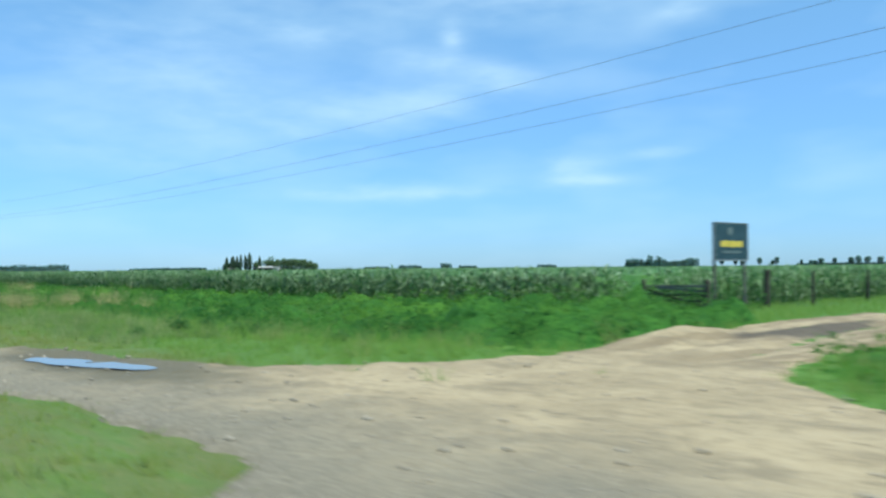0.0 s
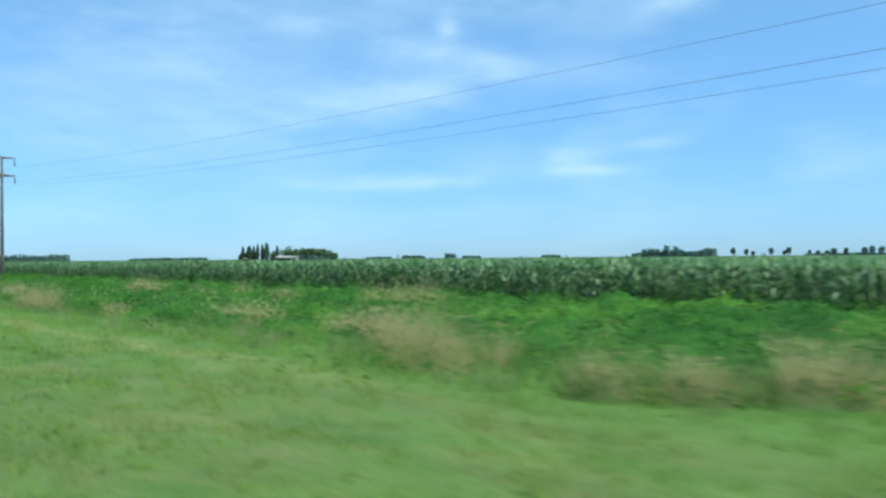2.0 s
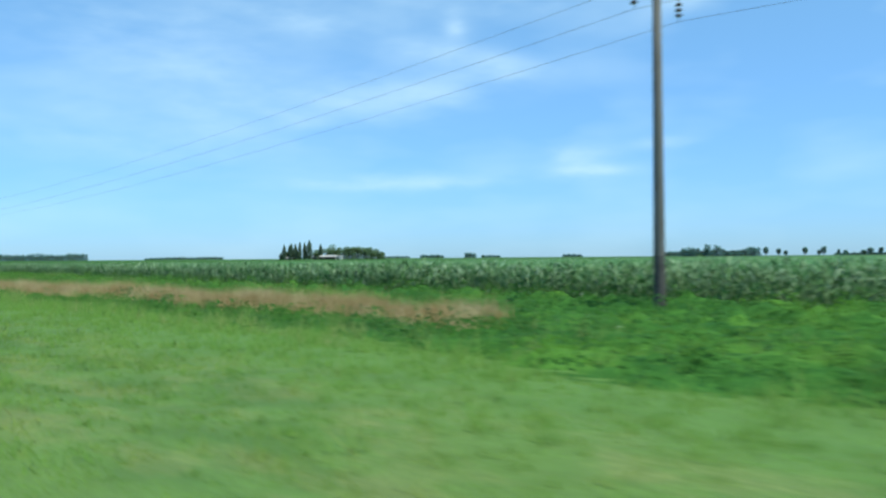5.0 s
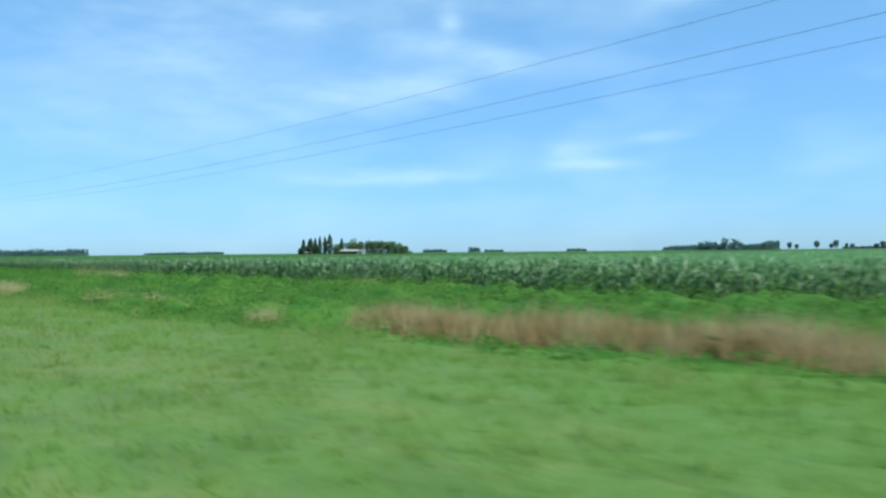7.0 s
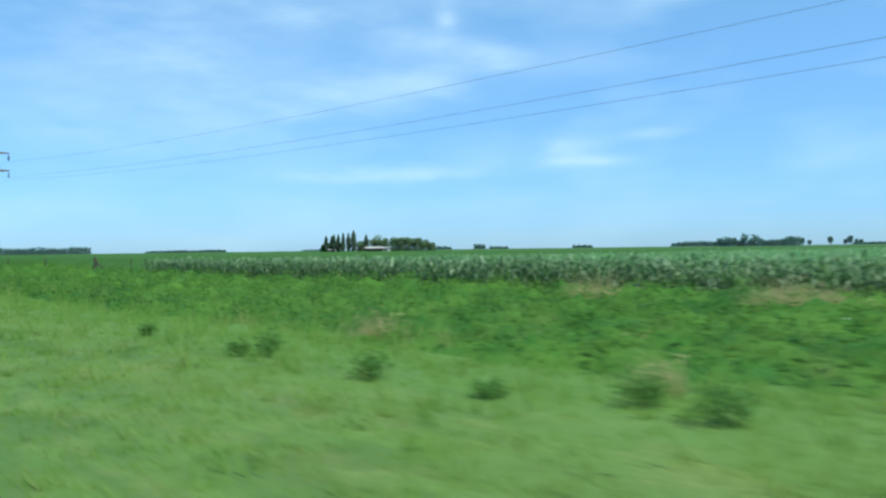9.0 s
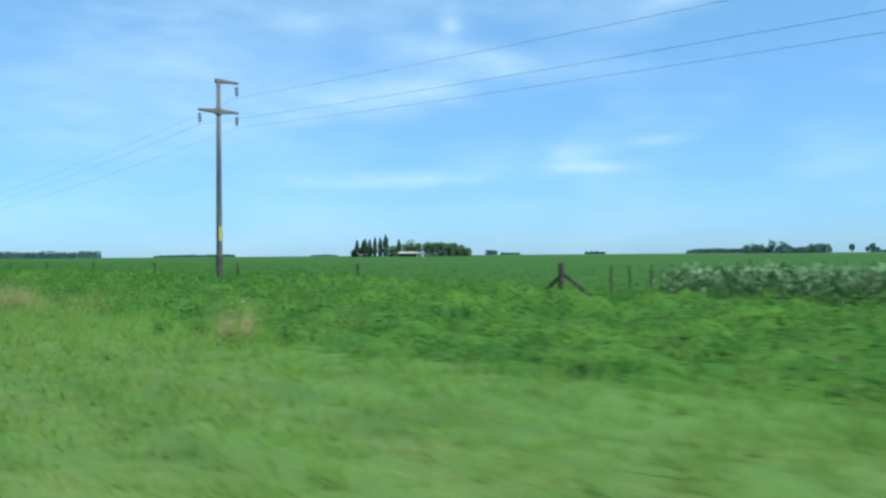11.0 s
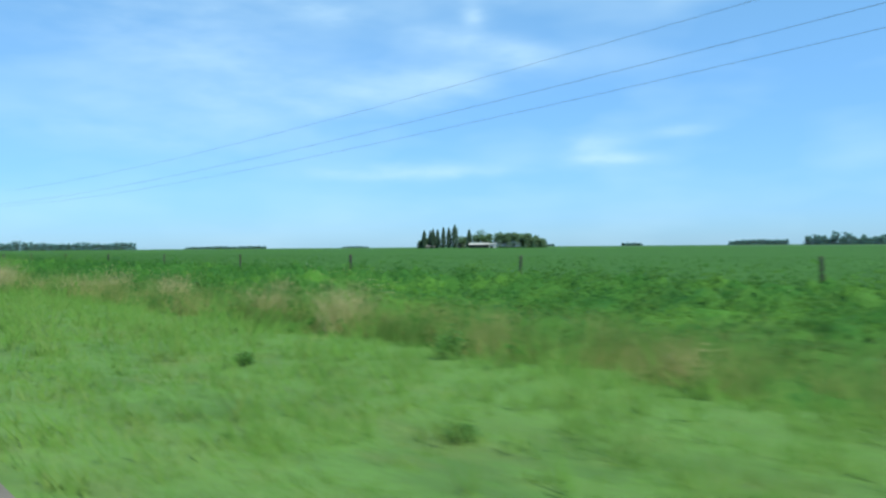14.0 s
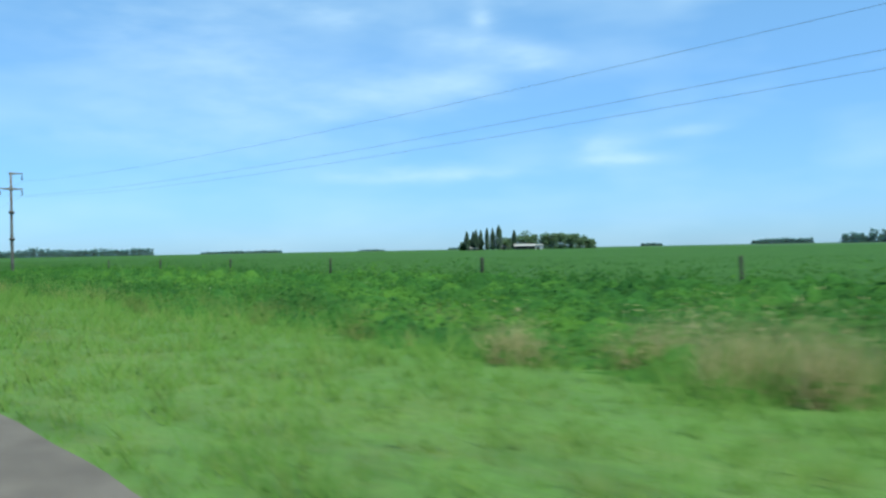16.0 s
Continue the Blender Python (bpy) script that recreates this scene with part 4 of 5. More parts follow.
BUSHES_FURTHER = ((280.5, 8.4, 0.19, 0.33), (333.2, 10.9, 0.25, 0.58), (336.3, 10.1, 0.25, 0.5), (337.5, 9.6, 0.24, 0.31), (346.3, 11.9, 0.25, 0.43),
                  (349.4, 10.7, 0.29, 0.51), (352.1, 11.2, 0.29, 0.76), (357.4, 7.9, 0.19, 0.36), (361.2, 12.0, 0.32, 0.72), (363.8, 11.5, 0.36, 0.95),
                  (369.4, 5.8, 0.14, 0.24), (374.9, 11.3, 0.26, 0.8), (375.6, 8.0, 0.14, 0.43), (395.6, 18.1, 0.51, 0.44), (405.3, 12.4, 0.41, 0.56),
                  (402.1, 6.2, 0.15, 0.2), (409.3, 7.1, 0.15, 0.22), (407.4, 10.4, 0.26, 0.56), (418.5, 11.8, 0.35, 0.68), (428.0, 16.4, 0.28, 0.62), (432.7, 12.6, 0.29, 0.53), (436.8, 11.5, 0.35, 0.6),
                  (441.5, 11.8, 0.25, 0.55), (448.5, 11.7, 0.32, 0.58), (460.6, 12.1, 0.24, 0.5), (468.5, 17.1, 0.53, 0.51))
for s, y, r, h in BUSHES + BUSHES_FURTHER:
    v, f = leaf_ball(int(900 * r + 160), r * 1.2, h * 1.05, rng.uniform(0.035, 0.085, int(900 * r + 160)))
    ob = new("low_bush", sward("low_bush", v, f, M_BUSH if s < 32 or 360 < s < 368 else M_SHRUB))
    ob.location = (-s, y, float(ground_z(-s, y)) - 0.02)
    tagged(ob, "small grey-green bush growing out of the grass", "bush", group="verge bushes")

for s, y, r in ((123.7, 9.2, 0.18), (120.6, 9.1, 0.17)):
    bm = bmesh.new()
    bmesh.ops.create_grid(bm, x_segments=7, y_segments=5, size=1)
    for q in bm.verts:
        q.co = Vector((q.co.x * r, q.co.y * r * 0.6, 0.1 + 0.05 * math.sin(q.co.x * 5 + s) + 0.04 * math.cos(q.co.y * 6)))
    bmesh.ops.solidify(bm, geom=bm.faces[:], thickness=0.006)
    me = bpy.data.meshes.new("litter")
    bm.to_mesh(me)
    bm.free()
    me.materials.append(M_LITTER)
    ob = new("litter", me)
    ob.location = (-s, y, float(ground_z(-s, y)) - 0.04)
    tagged(ob, "crumpled white plastic scrap lying in the grass", "litter", group="litter")


# ---- crops ----
CORN_START, CORN_END, FIELD_Y = 24.8, 336.6, 28.6


def corn_h(x):
    return np.interp(-np.asarray(x), (120, 210, 300), (2.10, 1.78, 1.66))


def corn_front(x):
    """The maize stands back towards the field's far end."""
    return FIELD_Y + np.interp(-np.asarray(x), (150, 260), (0, 2.0))


def corn():
    xs, ys, hs = [], [], []
    for r in range(6):
        n = 1380
        xs.append(-(np.linspace(CORN_START, CORN_END, n) + rng.normal(0, 0.06, n)))
        ys.append(corn_front(xs[-1]) + 0.72 * r + rng.normal(0, 0.05, n))
    for r in range(4):          # the field's side along the lane
        n = 330
        ys.append(FIELD_Y + 6.6 + np.linspace(0, 72, n) + rng.normal(0, 0.06, n))
        xs.append(-(CORN_START + 0.72 * r + rng.normal(0, 0.05, n)))
    x, y = np.concatenate(xs), np.concatenate(ys)
    h = corn_h(x) * rng.uniform(0.86, 1.06, len(x)) * (0.93 + 0.1 * np.clip(patchy(x, y, 9, 41), 0, 1))
    z = ground_z(x, y)
    k = 8
    t = np.tile(np.linspace(0.22, 0.92, k), len(x))
    X, Y, Z, H = (np.repeat(q, k) for q in (x, y, z, h))
    a = np.repeat(rng.uniform(0, 6.28, len(x)), k) + np.tile(np.arange(k) * 3.14, len(x)) + rng.normal(0, 0.5, len(X))
    L = rng.uniform(0.36, 0.68, len(X)) * (1 - 0.25 * t)
    V = [ribbons(np.stack([X, Y, Z + H * t * 0.95], -1), np.stack([np.cos(a), np.sin(a)], -1), L, rng.uniform(0.07, 0.115, len(X)), rng.uniform(0.28, 0.58, len(X)), rng.uniform(0.25, 0.6, len(X)))]
    # stalks: two crossed slips each
    for dx, dy in ((0.014, 0), (0, 0.014)):
        q = np.stack([np.stack([x - dx, y - dy, z], -1), np.stack([x + dx, y + dy, z], -1), np.stack([x + dx * .5, y + dy * .5, z + h], -1), np.stack([x - dx * .5, y - dy * .5, z + h], -1)], 1).reshape(-1, 3)
        V.append((q, np.arange(len(q)).reshape(-1, 4)))
    # plants further in: only the upper leaves
    n = 14000
    x2, y2 = -rng.uniform(CORN_START + 3, CORN_END, n), FIELD_Y + 4.6 + 150 * rng.uniform(0, 1, n) ** 2.2
    h2 = corn_h(x2) * rng.uniform(0.88, 1.06, n)
    k = 3
    X, Y, H = np.repeat(x2, k), np.repeat(y2, k), np.repeat(h2, k)
    a = rng.uniform(0, 6.28, len(X))
    V.append(ribbons(np.stack([X, Y, FIELD_Z + H * np.tile(np.linspace(0.66, 0.93, k), n)], -1), np.stack([np.cos(a), np.sin(a)], -1), rng.uniform(0.4, 0.7, len(X)), rng.uniform(0.07, 0.11, len(X)), rng.uniform(0.16, 0.32, len(X)), rng.uniform(0.2, 0.45, len(X))))
    v, f = joined(V)
    tagged(new("maize_plants", sward("maize_plants", v, f, M_CORN, 0.6, 0.6)), "tall green maize plants along the field's edge", "maize", kind="stuff")
    cx = [-CORN_END + 0.6] + list(np.arange(-CORN_END + 1.5, -CORN_START - 1.4, 2.2)) + [-CORN_START - 1.3, -CORN_START - 1.2]
    cy = list(FIELD_Y + 2.5 + np.arange(0, 60, 1.6)) + [95, 105, 120, 140, 170, 210, 260, 330, 420, 520]
    def canopy_z(X, Y):
        z = FIELD_Z + corn_h(X) * 0.82 + 0.09 * np.sin(X * 1.7 + Y) * np.sin(Y * 2.3) + 0.08 * (patchy(X, Y, 6, 51) - 0.5)
        return np.where((Y < corn_front(X) + 2.4) | (X > -CORN_START - 1.25), -0.3, z)
    v, f = sheet(cx, cy, canopy_z)
    tagged(shade_smooth(new("maize_canopy", mesh_of("maize_canopy", v, f, M_CANOPY))), "closed green canopy of the maize field", "maize field", kind="stuff")


def soy():
    n = 20000
    x, y = -rng.uniform(CORN_END + 2, 760, n), FIELD_Y + 0.3 + 75 * rng.uniform(0, 1, n) ** 2.0
    y = np.where(y < 60, FIELD_Y + 0.52 * np.round((y - FIELD_Y) / 0.52) + rng.normal(0, 0.07, n), y)
    k = 7
    cx, cy = np.repeat(x, k) + rng.normal(0, 0.14, n * k), np.repeat(y, k) + rng.normal(0, 0.12, n * k)
    cz = FIELD_Z + rng.uniform(0.48, 0.70, n * k)
    v, f = leaf_quads(np.stack([cx, cy, cz], -1), rng.uniform(0.05, 0.105, n * k), 0.35, 1.3)
    tagged(new("soybean_plants", sward("soybean_plants", v, f, M_SOY, 0.4, 0.8)), "low green soybean plants in rows", "soybeans", kind="stuff")
    sx = [-2600, -2000, -1500, -1200] + list(np.arange(-1000, -CORN_END - 1, 2.5)) + [-CORN_END - 1.0]
    sy = list(FIELD_Y + 0.4 + np.arange(0, 50, 1.3)) + [82, 90, 100, 115, 135, 160, 200, 250, 320, 400, 520, 640]
    v, f = sheet(sx, sy, lambda X, Y: np.where(Y < FIELD_Y + 0.6, -0.25, FIELD_Z + 0.56 + 0.05 * np.sin(Y * 5) * np.sin(X * 2.1 + Y) + 0.1 * (patchy(X, Y, 5, 61) - 0.5)))
    tagged(shade_smooth(new("soybean_canopy", mesh_of("soybean_canopy", v, f, M_SOYCAN))), "level dark green canopy of the soybean field", "soybean field", kind="stuff")


corn()
soy()


# ---- power line ----
POLE_Y, POLE_S, SPAN = 26.0, 165.6, 202.1
TOP_Z, MID_Z, ARM = EYE + 11.65, EYE + 9.60, 1.42
BASE_Z = -0.30


def tapered_arm(x0, x1, z, deep0, deep1, wide):
    """A concrete arm along y from x0 to x1, deep0 at its root and deep1 at its tip."""
    bm = bmesh.new()
    loops = []
    for t in (0, 0.5, 1):
        yy, d = x0 + (x1 - x0) * t, (deep0 * (1 - t) + deep1 * t) / 2
        wd = wide * (1 - 0.45 * t) / 2
        c = 0.3 * min(d, wd)
        loops.append([bm.verts.new((a, yy, z + b)) for a, b in ((-wd, -d + c), (-wd + c, -d), (wd - c, -d), (wd, -d + c), (wd, d - c), (wd - c, d), (-wd + c, d), (-wd, d - c))])
    for a, b in zip(loops, loops[1:]):
        for i in range(8):
            bm.faces.new((a[i], a[(i + 1) % 8], b[(i + 1) % 8], b[i]))
    bm.faces.new(loops[0][::-1])
    bm.faces.new(loops[-1])
    bmesh.ops.recalc_face_normals(bm, faces=bm.faces[:])
    return bm


def insulator(parent, y, z):
    bm = bmesh.new()
    tube(bm, [((0, y, z + 0.0), 0.02), ((0, y, z - 0.22), 0.02)], 6)
    ob = part("insulator", tube(bm, [((0, y, z - 0.2), 0.02), ((0, y, z - 0.92), 0.02)], 6), M_STEEL, parent)
    for i in range(3):
        zz = z - 0.28 - i * 0.2
        part("disc", tube(bmesh.new(), [((0, y, zz + 0.07), 0.04), ((0, y, zz + 0.05), 0.07), ((0, y, zz - 0.02), 0.135), ((0, y, zz - 0.05), 0.125), ((0, y, zz - 0.06), 0.04)], 12), M_PORCELAIN, ob, smooth=True)


def power_pole(s, plaque=False, sunk=0.0, clamps=()):
    root = new("power_pole")
    root.location = (-s, POLE_Y, -sunk)
    part("shaft", tube(bmesh.new(), [((0, 0, BASE_Z), 0.215), ((0, 0, BASE_Z + 2.0), 0.206), ((0, 0, 6), 0.18), ((0, 0, TOP_Z), 0.135)], 20), M_CONCRETE, root, smooth=True)
    part("base_coat", tube(bmesh.new(), [((0, 0, BASE_Z), 0.222), ((0, 0, 2.0), 0.210)], 20, cap=False), M_TAR, root, "dark stained foot of the pole")
    part("top_arm", tapered_arm(-0.2, ARM, TOP_Z - 0.05, 0.30, 0.14, 0.26), M_ARM, root)
    part("cross_arm", tapered_arm(0, ARM, MID_Z, 0.34, 0.13, 0.30), M_ARM, root)
    part("cross_arm", tapered_arm(0, -ARM, MID_Z, 0.34, 0.13, 0.30), M_ARM, root)
    part("collar", tube(bmesh.new(), [((0, 0, MID_Z - 0.22), 0.21), ((0, 0, MID_Z + 0.22), 0.205)], 16), M_ARM, root)
    insulator(root, ARM - 0.1, TOP_Z - 0.12)
    insulator(root, ARM - 0.1, MID_Z - 0.06)
    insulator(root, -ARM + 0.1, MID_Z - 0.06)
    for z in clamps:
        part("clamp", tube(bmesh.new(), [((0, 0, z - 0.22), 0.20), ((0, 0, z - 0.14), 0.33), ((0, 0, z + 0.14), 0.33), ((0, 0, z + 0.22), 0.19)], 14), M_TAR, root, "dark bulging clamp", smooth=True)
    if plaque:
        part("plaque", box(bmesh.new(), (0.03, 0.16, 0.95), (0.2, -0.03, 3.5), bevel=0.006), M_YELLOW, root, "narrow yellow warning plate")
    return tagged(root, "tall round concrete power pole with tapered cross arms", "power pole", group="power line poles")


SUNK = (0.0, 0.0, 0.0, 0.75, 0.75)      # the last poles stand deeper
for i in range(-1, 4):
    power_pole(POLE_S + i * SPAN, plaque=(i == 1), sunk=SUNK[i + 1], clamps=(8.55, 5.1) if i == 2 else ())

SAG = 3.0
for y, z in ((POLE_Y + ARM - 0.1, TOP_Z - 1.04), (POLE_Y + ARM - 0.1, MID_Z - 0.98), (POLE_Y - ARM + 0.1, MID_Z - 0.98)):
    cu = bpy.data.curves.new("power_cable", "CURVE")
    cu.dimensions, cu.bevel_depth, cu.bevel_resolution = "3D", 0.0075, 1
    pts = []
    for i in range(-1, 3):
        for k in range(24):
            t = k / 24
            pts.append((-(POLE_S + (i + t) * SPAN), y, z - 4 * SAG * t * (1 - t) - SUNK[i + 1] * (1 - t) - SUNK[i + 2] * t))
    pts.append((-(POLE_S + 3 * SPAN), y, z - SUNK[-1]))
    sp = cu.splines.new("POLY")
    sp.points.add(len(pts) - 1)
    for q, p in zip(sp.points, pts):
        q.co = (*p, 1)
    cu.materials.append(M_CABLE)
    tagged(new("power_cable", cu), "thin grey overhead cable hung from pole to pole", "cable", group="overhead cables")

# ---- fence, gate, sign ----
FENCE_Y = 27.0
fence = tagged(new("fence"), "row of dark weathered wooden posts along the soybean field", "fence")


def post_bm(h, r, lean=0.0, seed=0):
    rr = random.Random(seed)
    bm = bmesh.new()
    rings = [((lean * t * h, rr.uniform(-.012, .012), t * h), r * (1.08 - 0.18 * t) * rr.uniform(.94, 1.06)) for t in (0, .25, .5, .75, .95)]
    rings.append(((lean * h, 0, h), r * 0.7))
    return tube(bm, rings, 9)


for i in range(14):
    s = 353.2 + 13.9 * i
    ob = part("post", post_bm(1.88, 0.07 if i % 3 else 0.085, (-0.03, 0.02, 0.05, -0.01)[i % 4], i), M_POST, fence, smooth=True)
    ob.location = (-s, FENCE_Y, -0.28)
ob = part("post", post_bm(1.95, 0.14, 0, 77), M_POST, fence, "stout corner post", smooth=True)
ob.location = (-338.6, FENCE_Y, -0.28)
for at, turn in (((-339.35, FENCE_Y - 0.02, 0.56), (0, -36, 0)), ((-338.1, FENCE_Y + 0.55, 0.62), (0, 40, 48)), ((-338.25, FENCE_Y - 0.25, 0.5), (0, 52, -40))):
    part("brace", box(bmesh.new(), (1.95, 0.13, 0.15), (0, 0, 0), bevel=0.02), M_POST, fence, "slanting timber brace").matrix_basis = pose(*at, *turn)
side = tagged(new("field_fence"), "close row of dark wooden posts between soybeans and maize", "fence")
for i in range(12):
    ob = part("post", post_bm(1.75, 0.038 if i % 2 else 0.05, (0.02, -0.03, 0.04)[i % 3], i + 40), M_POST, side, smooth=True)
    ob.location = (-338.6, FENCE_Y + 3.2 + 1.3 * i * (1 + 0.05 * i), -0.25)

gate = tagged(new("field_gate"), "old dark wooden field gate overgrown with weeds beside the maize", "gate")
for dx, r in ((-1.6, 0.10), (1.62, 0.13)):
    ob = part("gate_post", post_bm(1.62, r, 0.02, int(dx * 9)), M_POST, gate, smooth=True)
    ob.location = (dx, 0, 0)
for k, (z, tilt) in enumerate(((0.42, 0.6), (0.70, -0.8), (0.96, 0.4), (1.22, 3.4), (1.33, -0.6))):
    part("rail", box(bmesh.new(), (3.15, 0.05, 0.10), (0, 0.01 * k, z), pose(0, 0, 0, 0, tilt, 0), bevel=0.01), M_POST if k < 3 else M_RAIL, gate)
for dx in (-0.55, 0.5):
    part("upright", box(bmesh.new(), (0.08, 0.04, 1.05), (dx, 0.08, 0.85), bevel=0.008), M_POST, gate)
part("diagonal", box(bmesh.new(), (3.05, 0.04, 0.1), (0, 0.12, 0.8), pose(0, 0, 0, 0, 14, 0), bevel=0.01), M_POST, gate)
gate.location = (-22.25, 32.0, -0.22)
for y, h, r in ((40.8, 2.0, 0.17), (45.6, 1.9, 0.09), (52.2, 1.9, 0.09), (59.0, 1.9, 0.09)):
    me = bpy.data.meshes.new("wooden_post")
    bm = post_bm(h, r, 0.03, int(y))
    bm.to_mesh(me)
    bm.free()
    me.materials.append(M_POST)
    ob = new("wooden_post", me)
    ob.location = (-22.9, y, -0.25)
    tagged(ob, "stout dark wooden post at the maize edge" if r > 0.1 else "thin dark wooden post along the lane", "post", group="lane posts")


def billboard():
    root = new("roadside_sign")
    w_, h_, z0 = 2.7, 1.66, EYE + 0.22
    for y in (-1.22, 1.22):
        part("post", box(bmesh.new(), (0.1, 0.12, z0 + h_ + 0.5), (-0.09, y, (z0 + h_ - 0.5) / 2), bevel=0.012), M_CONCRETE, root)
    part("panel", box(bmesh.new(), (0.05, w_, h_), (0, 0, z0 + h_ / 2), bevel=0.008), M_SIGN, root)
    for y, z, sy, sz in ((0, z0 - 0.0, w_ + 0.06, 0.06), (0, z0 + h_, w_ + 0.06, 0.06), (-w_ / 2, z0 + h_ / 2, 0.06, h_), (w_ / 2, z0 + h_ / 2, 0.06, h_)):
        part("frame", box(bmesh.new(), (0.08, sy, sz), (0, y, z), bevel=0.008), M_STEEL, root)
    zz = z0 + h_ * 0.44
    for y, sy, sz in ((-0.78, 0.2, 0.24), (-0.5, 0.26, 0.30), (-0.18, 0.26, 0.26), (0.14, 0.26, 0.3), (0.44, 0.22, 0.26), (0.74, 0.26, 0.28)):
        part("lettering", box(bmesh.new(), (0.012, sy, sz), (0.032, y, zz)), M_YELLOW, root, "yellow bar of lettering")
    part("lettering", box(bmesh.new(), (0.012, 1.5, 0.09), (0.032, 0, z0 + h_ * 0.22)), M_SIGN_GREY, root)
    part("emblem", tube(bmesh.new(), [((0, 0, 0), 0.2), ((0, 0, 0.012), 0.2)], 6), M_SIGN_GREY, root).matrix_basis = pose(0.027, -0.1, z0 + h_ * 0.78, 0, 90, 0)
    root.location = (-21.3, 35.0, 0)
    return tagged(root, "dark green roadside sign with yellow lettering on posts", "sign")


billboard()


# ---- farmstead ----
FARM_L, FARM_R = Vector((-1105.7, 542.5, FIELD_Z)), Vector((-1019.1, 637.8, FIELD_Z))
FARM_X = (FARM_R - FARM_L).normalized()
FARM_N = Vector((-FARM_X.y, FARM_X.x, 0))


def farm_at(u, back=0.0):
    return FARM_L + FARM_X * u + FARM_N * back


def trunk(parent, h, r):
    bm = tube(bmesh.new(), [((0, 0, 0), r), ((0.1, 0, h * 0.3), r * 0.75), ((0, 0.1, h * 0.7), r * 0.4), ((0, 0, h * 0.92), r * 0.12)], 8)
    for i in range(6):
        a, z = i * 2.3, h * (0.3 + 0.08 * i)
        d = Vector((math.cos(a), math.sin(a), 0.8)).normalized()
        tube(bm, [(Vector((0, 0, z)) + d * h * 0.22 * t, r * 0.35 * (1 - 0.8 * t)) for t in (0, 0.5, 1)], 6)
    part("trunk", bm, M_BARK, parent)


def poplar(at, h, w_):
    root = new("poplar_tree")
    root.location = at
    trunk(root, h, 0.35)
    n, w_ = 1900, w_ * 1.35
    t = rng.uniform(0.06, 1.0, n)
    r = w_ * np.interp(t, (0.05, 0.15, 0.45, 0.8, 1.0), (0.35, 0.8, 1.0, 0.6, 0.06)) * rng.uniform(0.35, 1.05, n)
    a = rng.uniform(0, 6.283, n)
    r = r * (1 + 0.2 * np.sin(a * 3 + t * 14))
    c = np.stack([np.cos(a) * r, np.sin(a) * r, t * h], -1)
    v, f = leaf_quads(c, rng.uniform(0.5, 1.1, n), 2.0, 1.8)
    part_np("crown", v, f, M_POPLAR, root)
    return tagged(root, "tall dark columnar poplar beside the farmhouse", "tree", group="farm poplars")


def crown_points(n, w_, h, lobes, seed, low=0.42):
    r = np.random.default_rng(seed)
    cs = []
    for i in range(lobes):
        a, q = r.uniform(0, 6.28), np.sqrt(r.uniform(0, 1)) * w_ * 0.55
        z = h * r.uniform(low, 0.82)
        d = r.normal(size=(n // lobes, 3))
        d /= np.linalg.norm(d, axis=1, keepdims=True)
        rad = w_ * r.uniform(0.32, 0.55)
        cs.append(d * r.uniform(0.55, 1.05, (len(d), 1)) * (rad, rad, min(rad * 0.8, h * 0.3)) + (math.cos(a) * q, math.sin(a) * q, z))
    c = np.concatenate(cs)
    return c[c[:, 2] > h * 0.08]


def broad_tree(at, w_, h, seed, low=False):
    root = new("broad_tree")
    root.location = at
    trunk(root, h * 0.8, 0.4)
    c = crown_points(1500, w_, h, 11, seed)
    if low:
        c = np.concatenate([c, rng.uniform(-1, 1, (800, 3)) * (w_ * 0.9, w_ * 0.7, h * 0.32) + (0, 0, h * 0.33)])
    v, f = leaf_quads(c, rng.uniform(0.7, 1.5, len(c)), 0.8, 1.4)
    part_np("crown", v, f, M_CROWN, root)
    return tagged(root, "broad leafy green tree by the farm buildings", "tree", group="farm trees")


for u, h, w_ in ((5.8, 19, 1.9), (12.0, 18.5, 1.8), (14.8, 20.5, 1.9), (19.5, 20, 1.8), (25.7, 22, 1.8), (31, 21.5, 1.9), (37.2, 24.5, 3.0), (52, 19.5, 2.0)):
    poplar(farm_at(u, rng.uniform(-3, 3)), h, w_)
for u, b, w_, h, low in ((3, 6, 5, 9, True), (9, 9, 6, 12, True), (17, 10, 6, 13, True), (45, 14, 6.5, 13, True), (59.5, 16, 9.5, 21, True), (70, 20, 8.5, 16.5, True),
                         (83, 12, 8, 17, True), (92, 8, 8, 17.5, True), (101, 8, 8.5, 17, True), (110, 6, 8, 16.5, True), (118, 5, 7, 13.5, True), (126, 4, 5.5, 10, True)):
    broad_tree(farm_at(u, b), w_, h, int(u * 7), low)


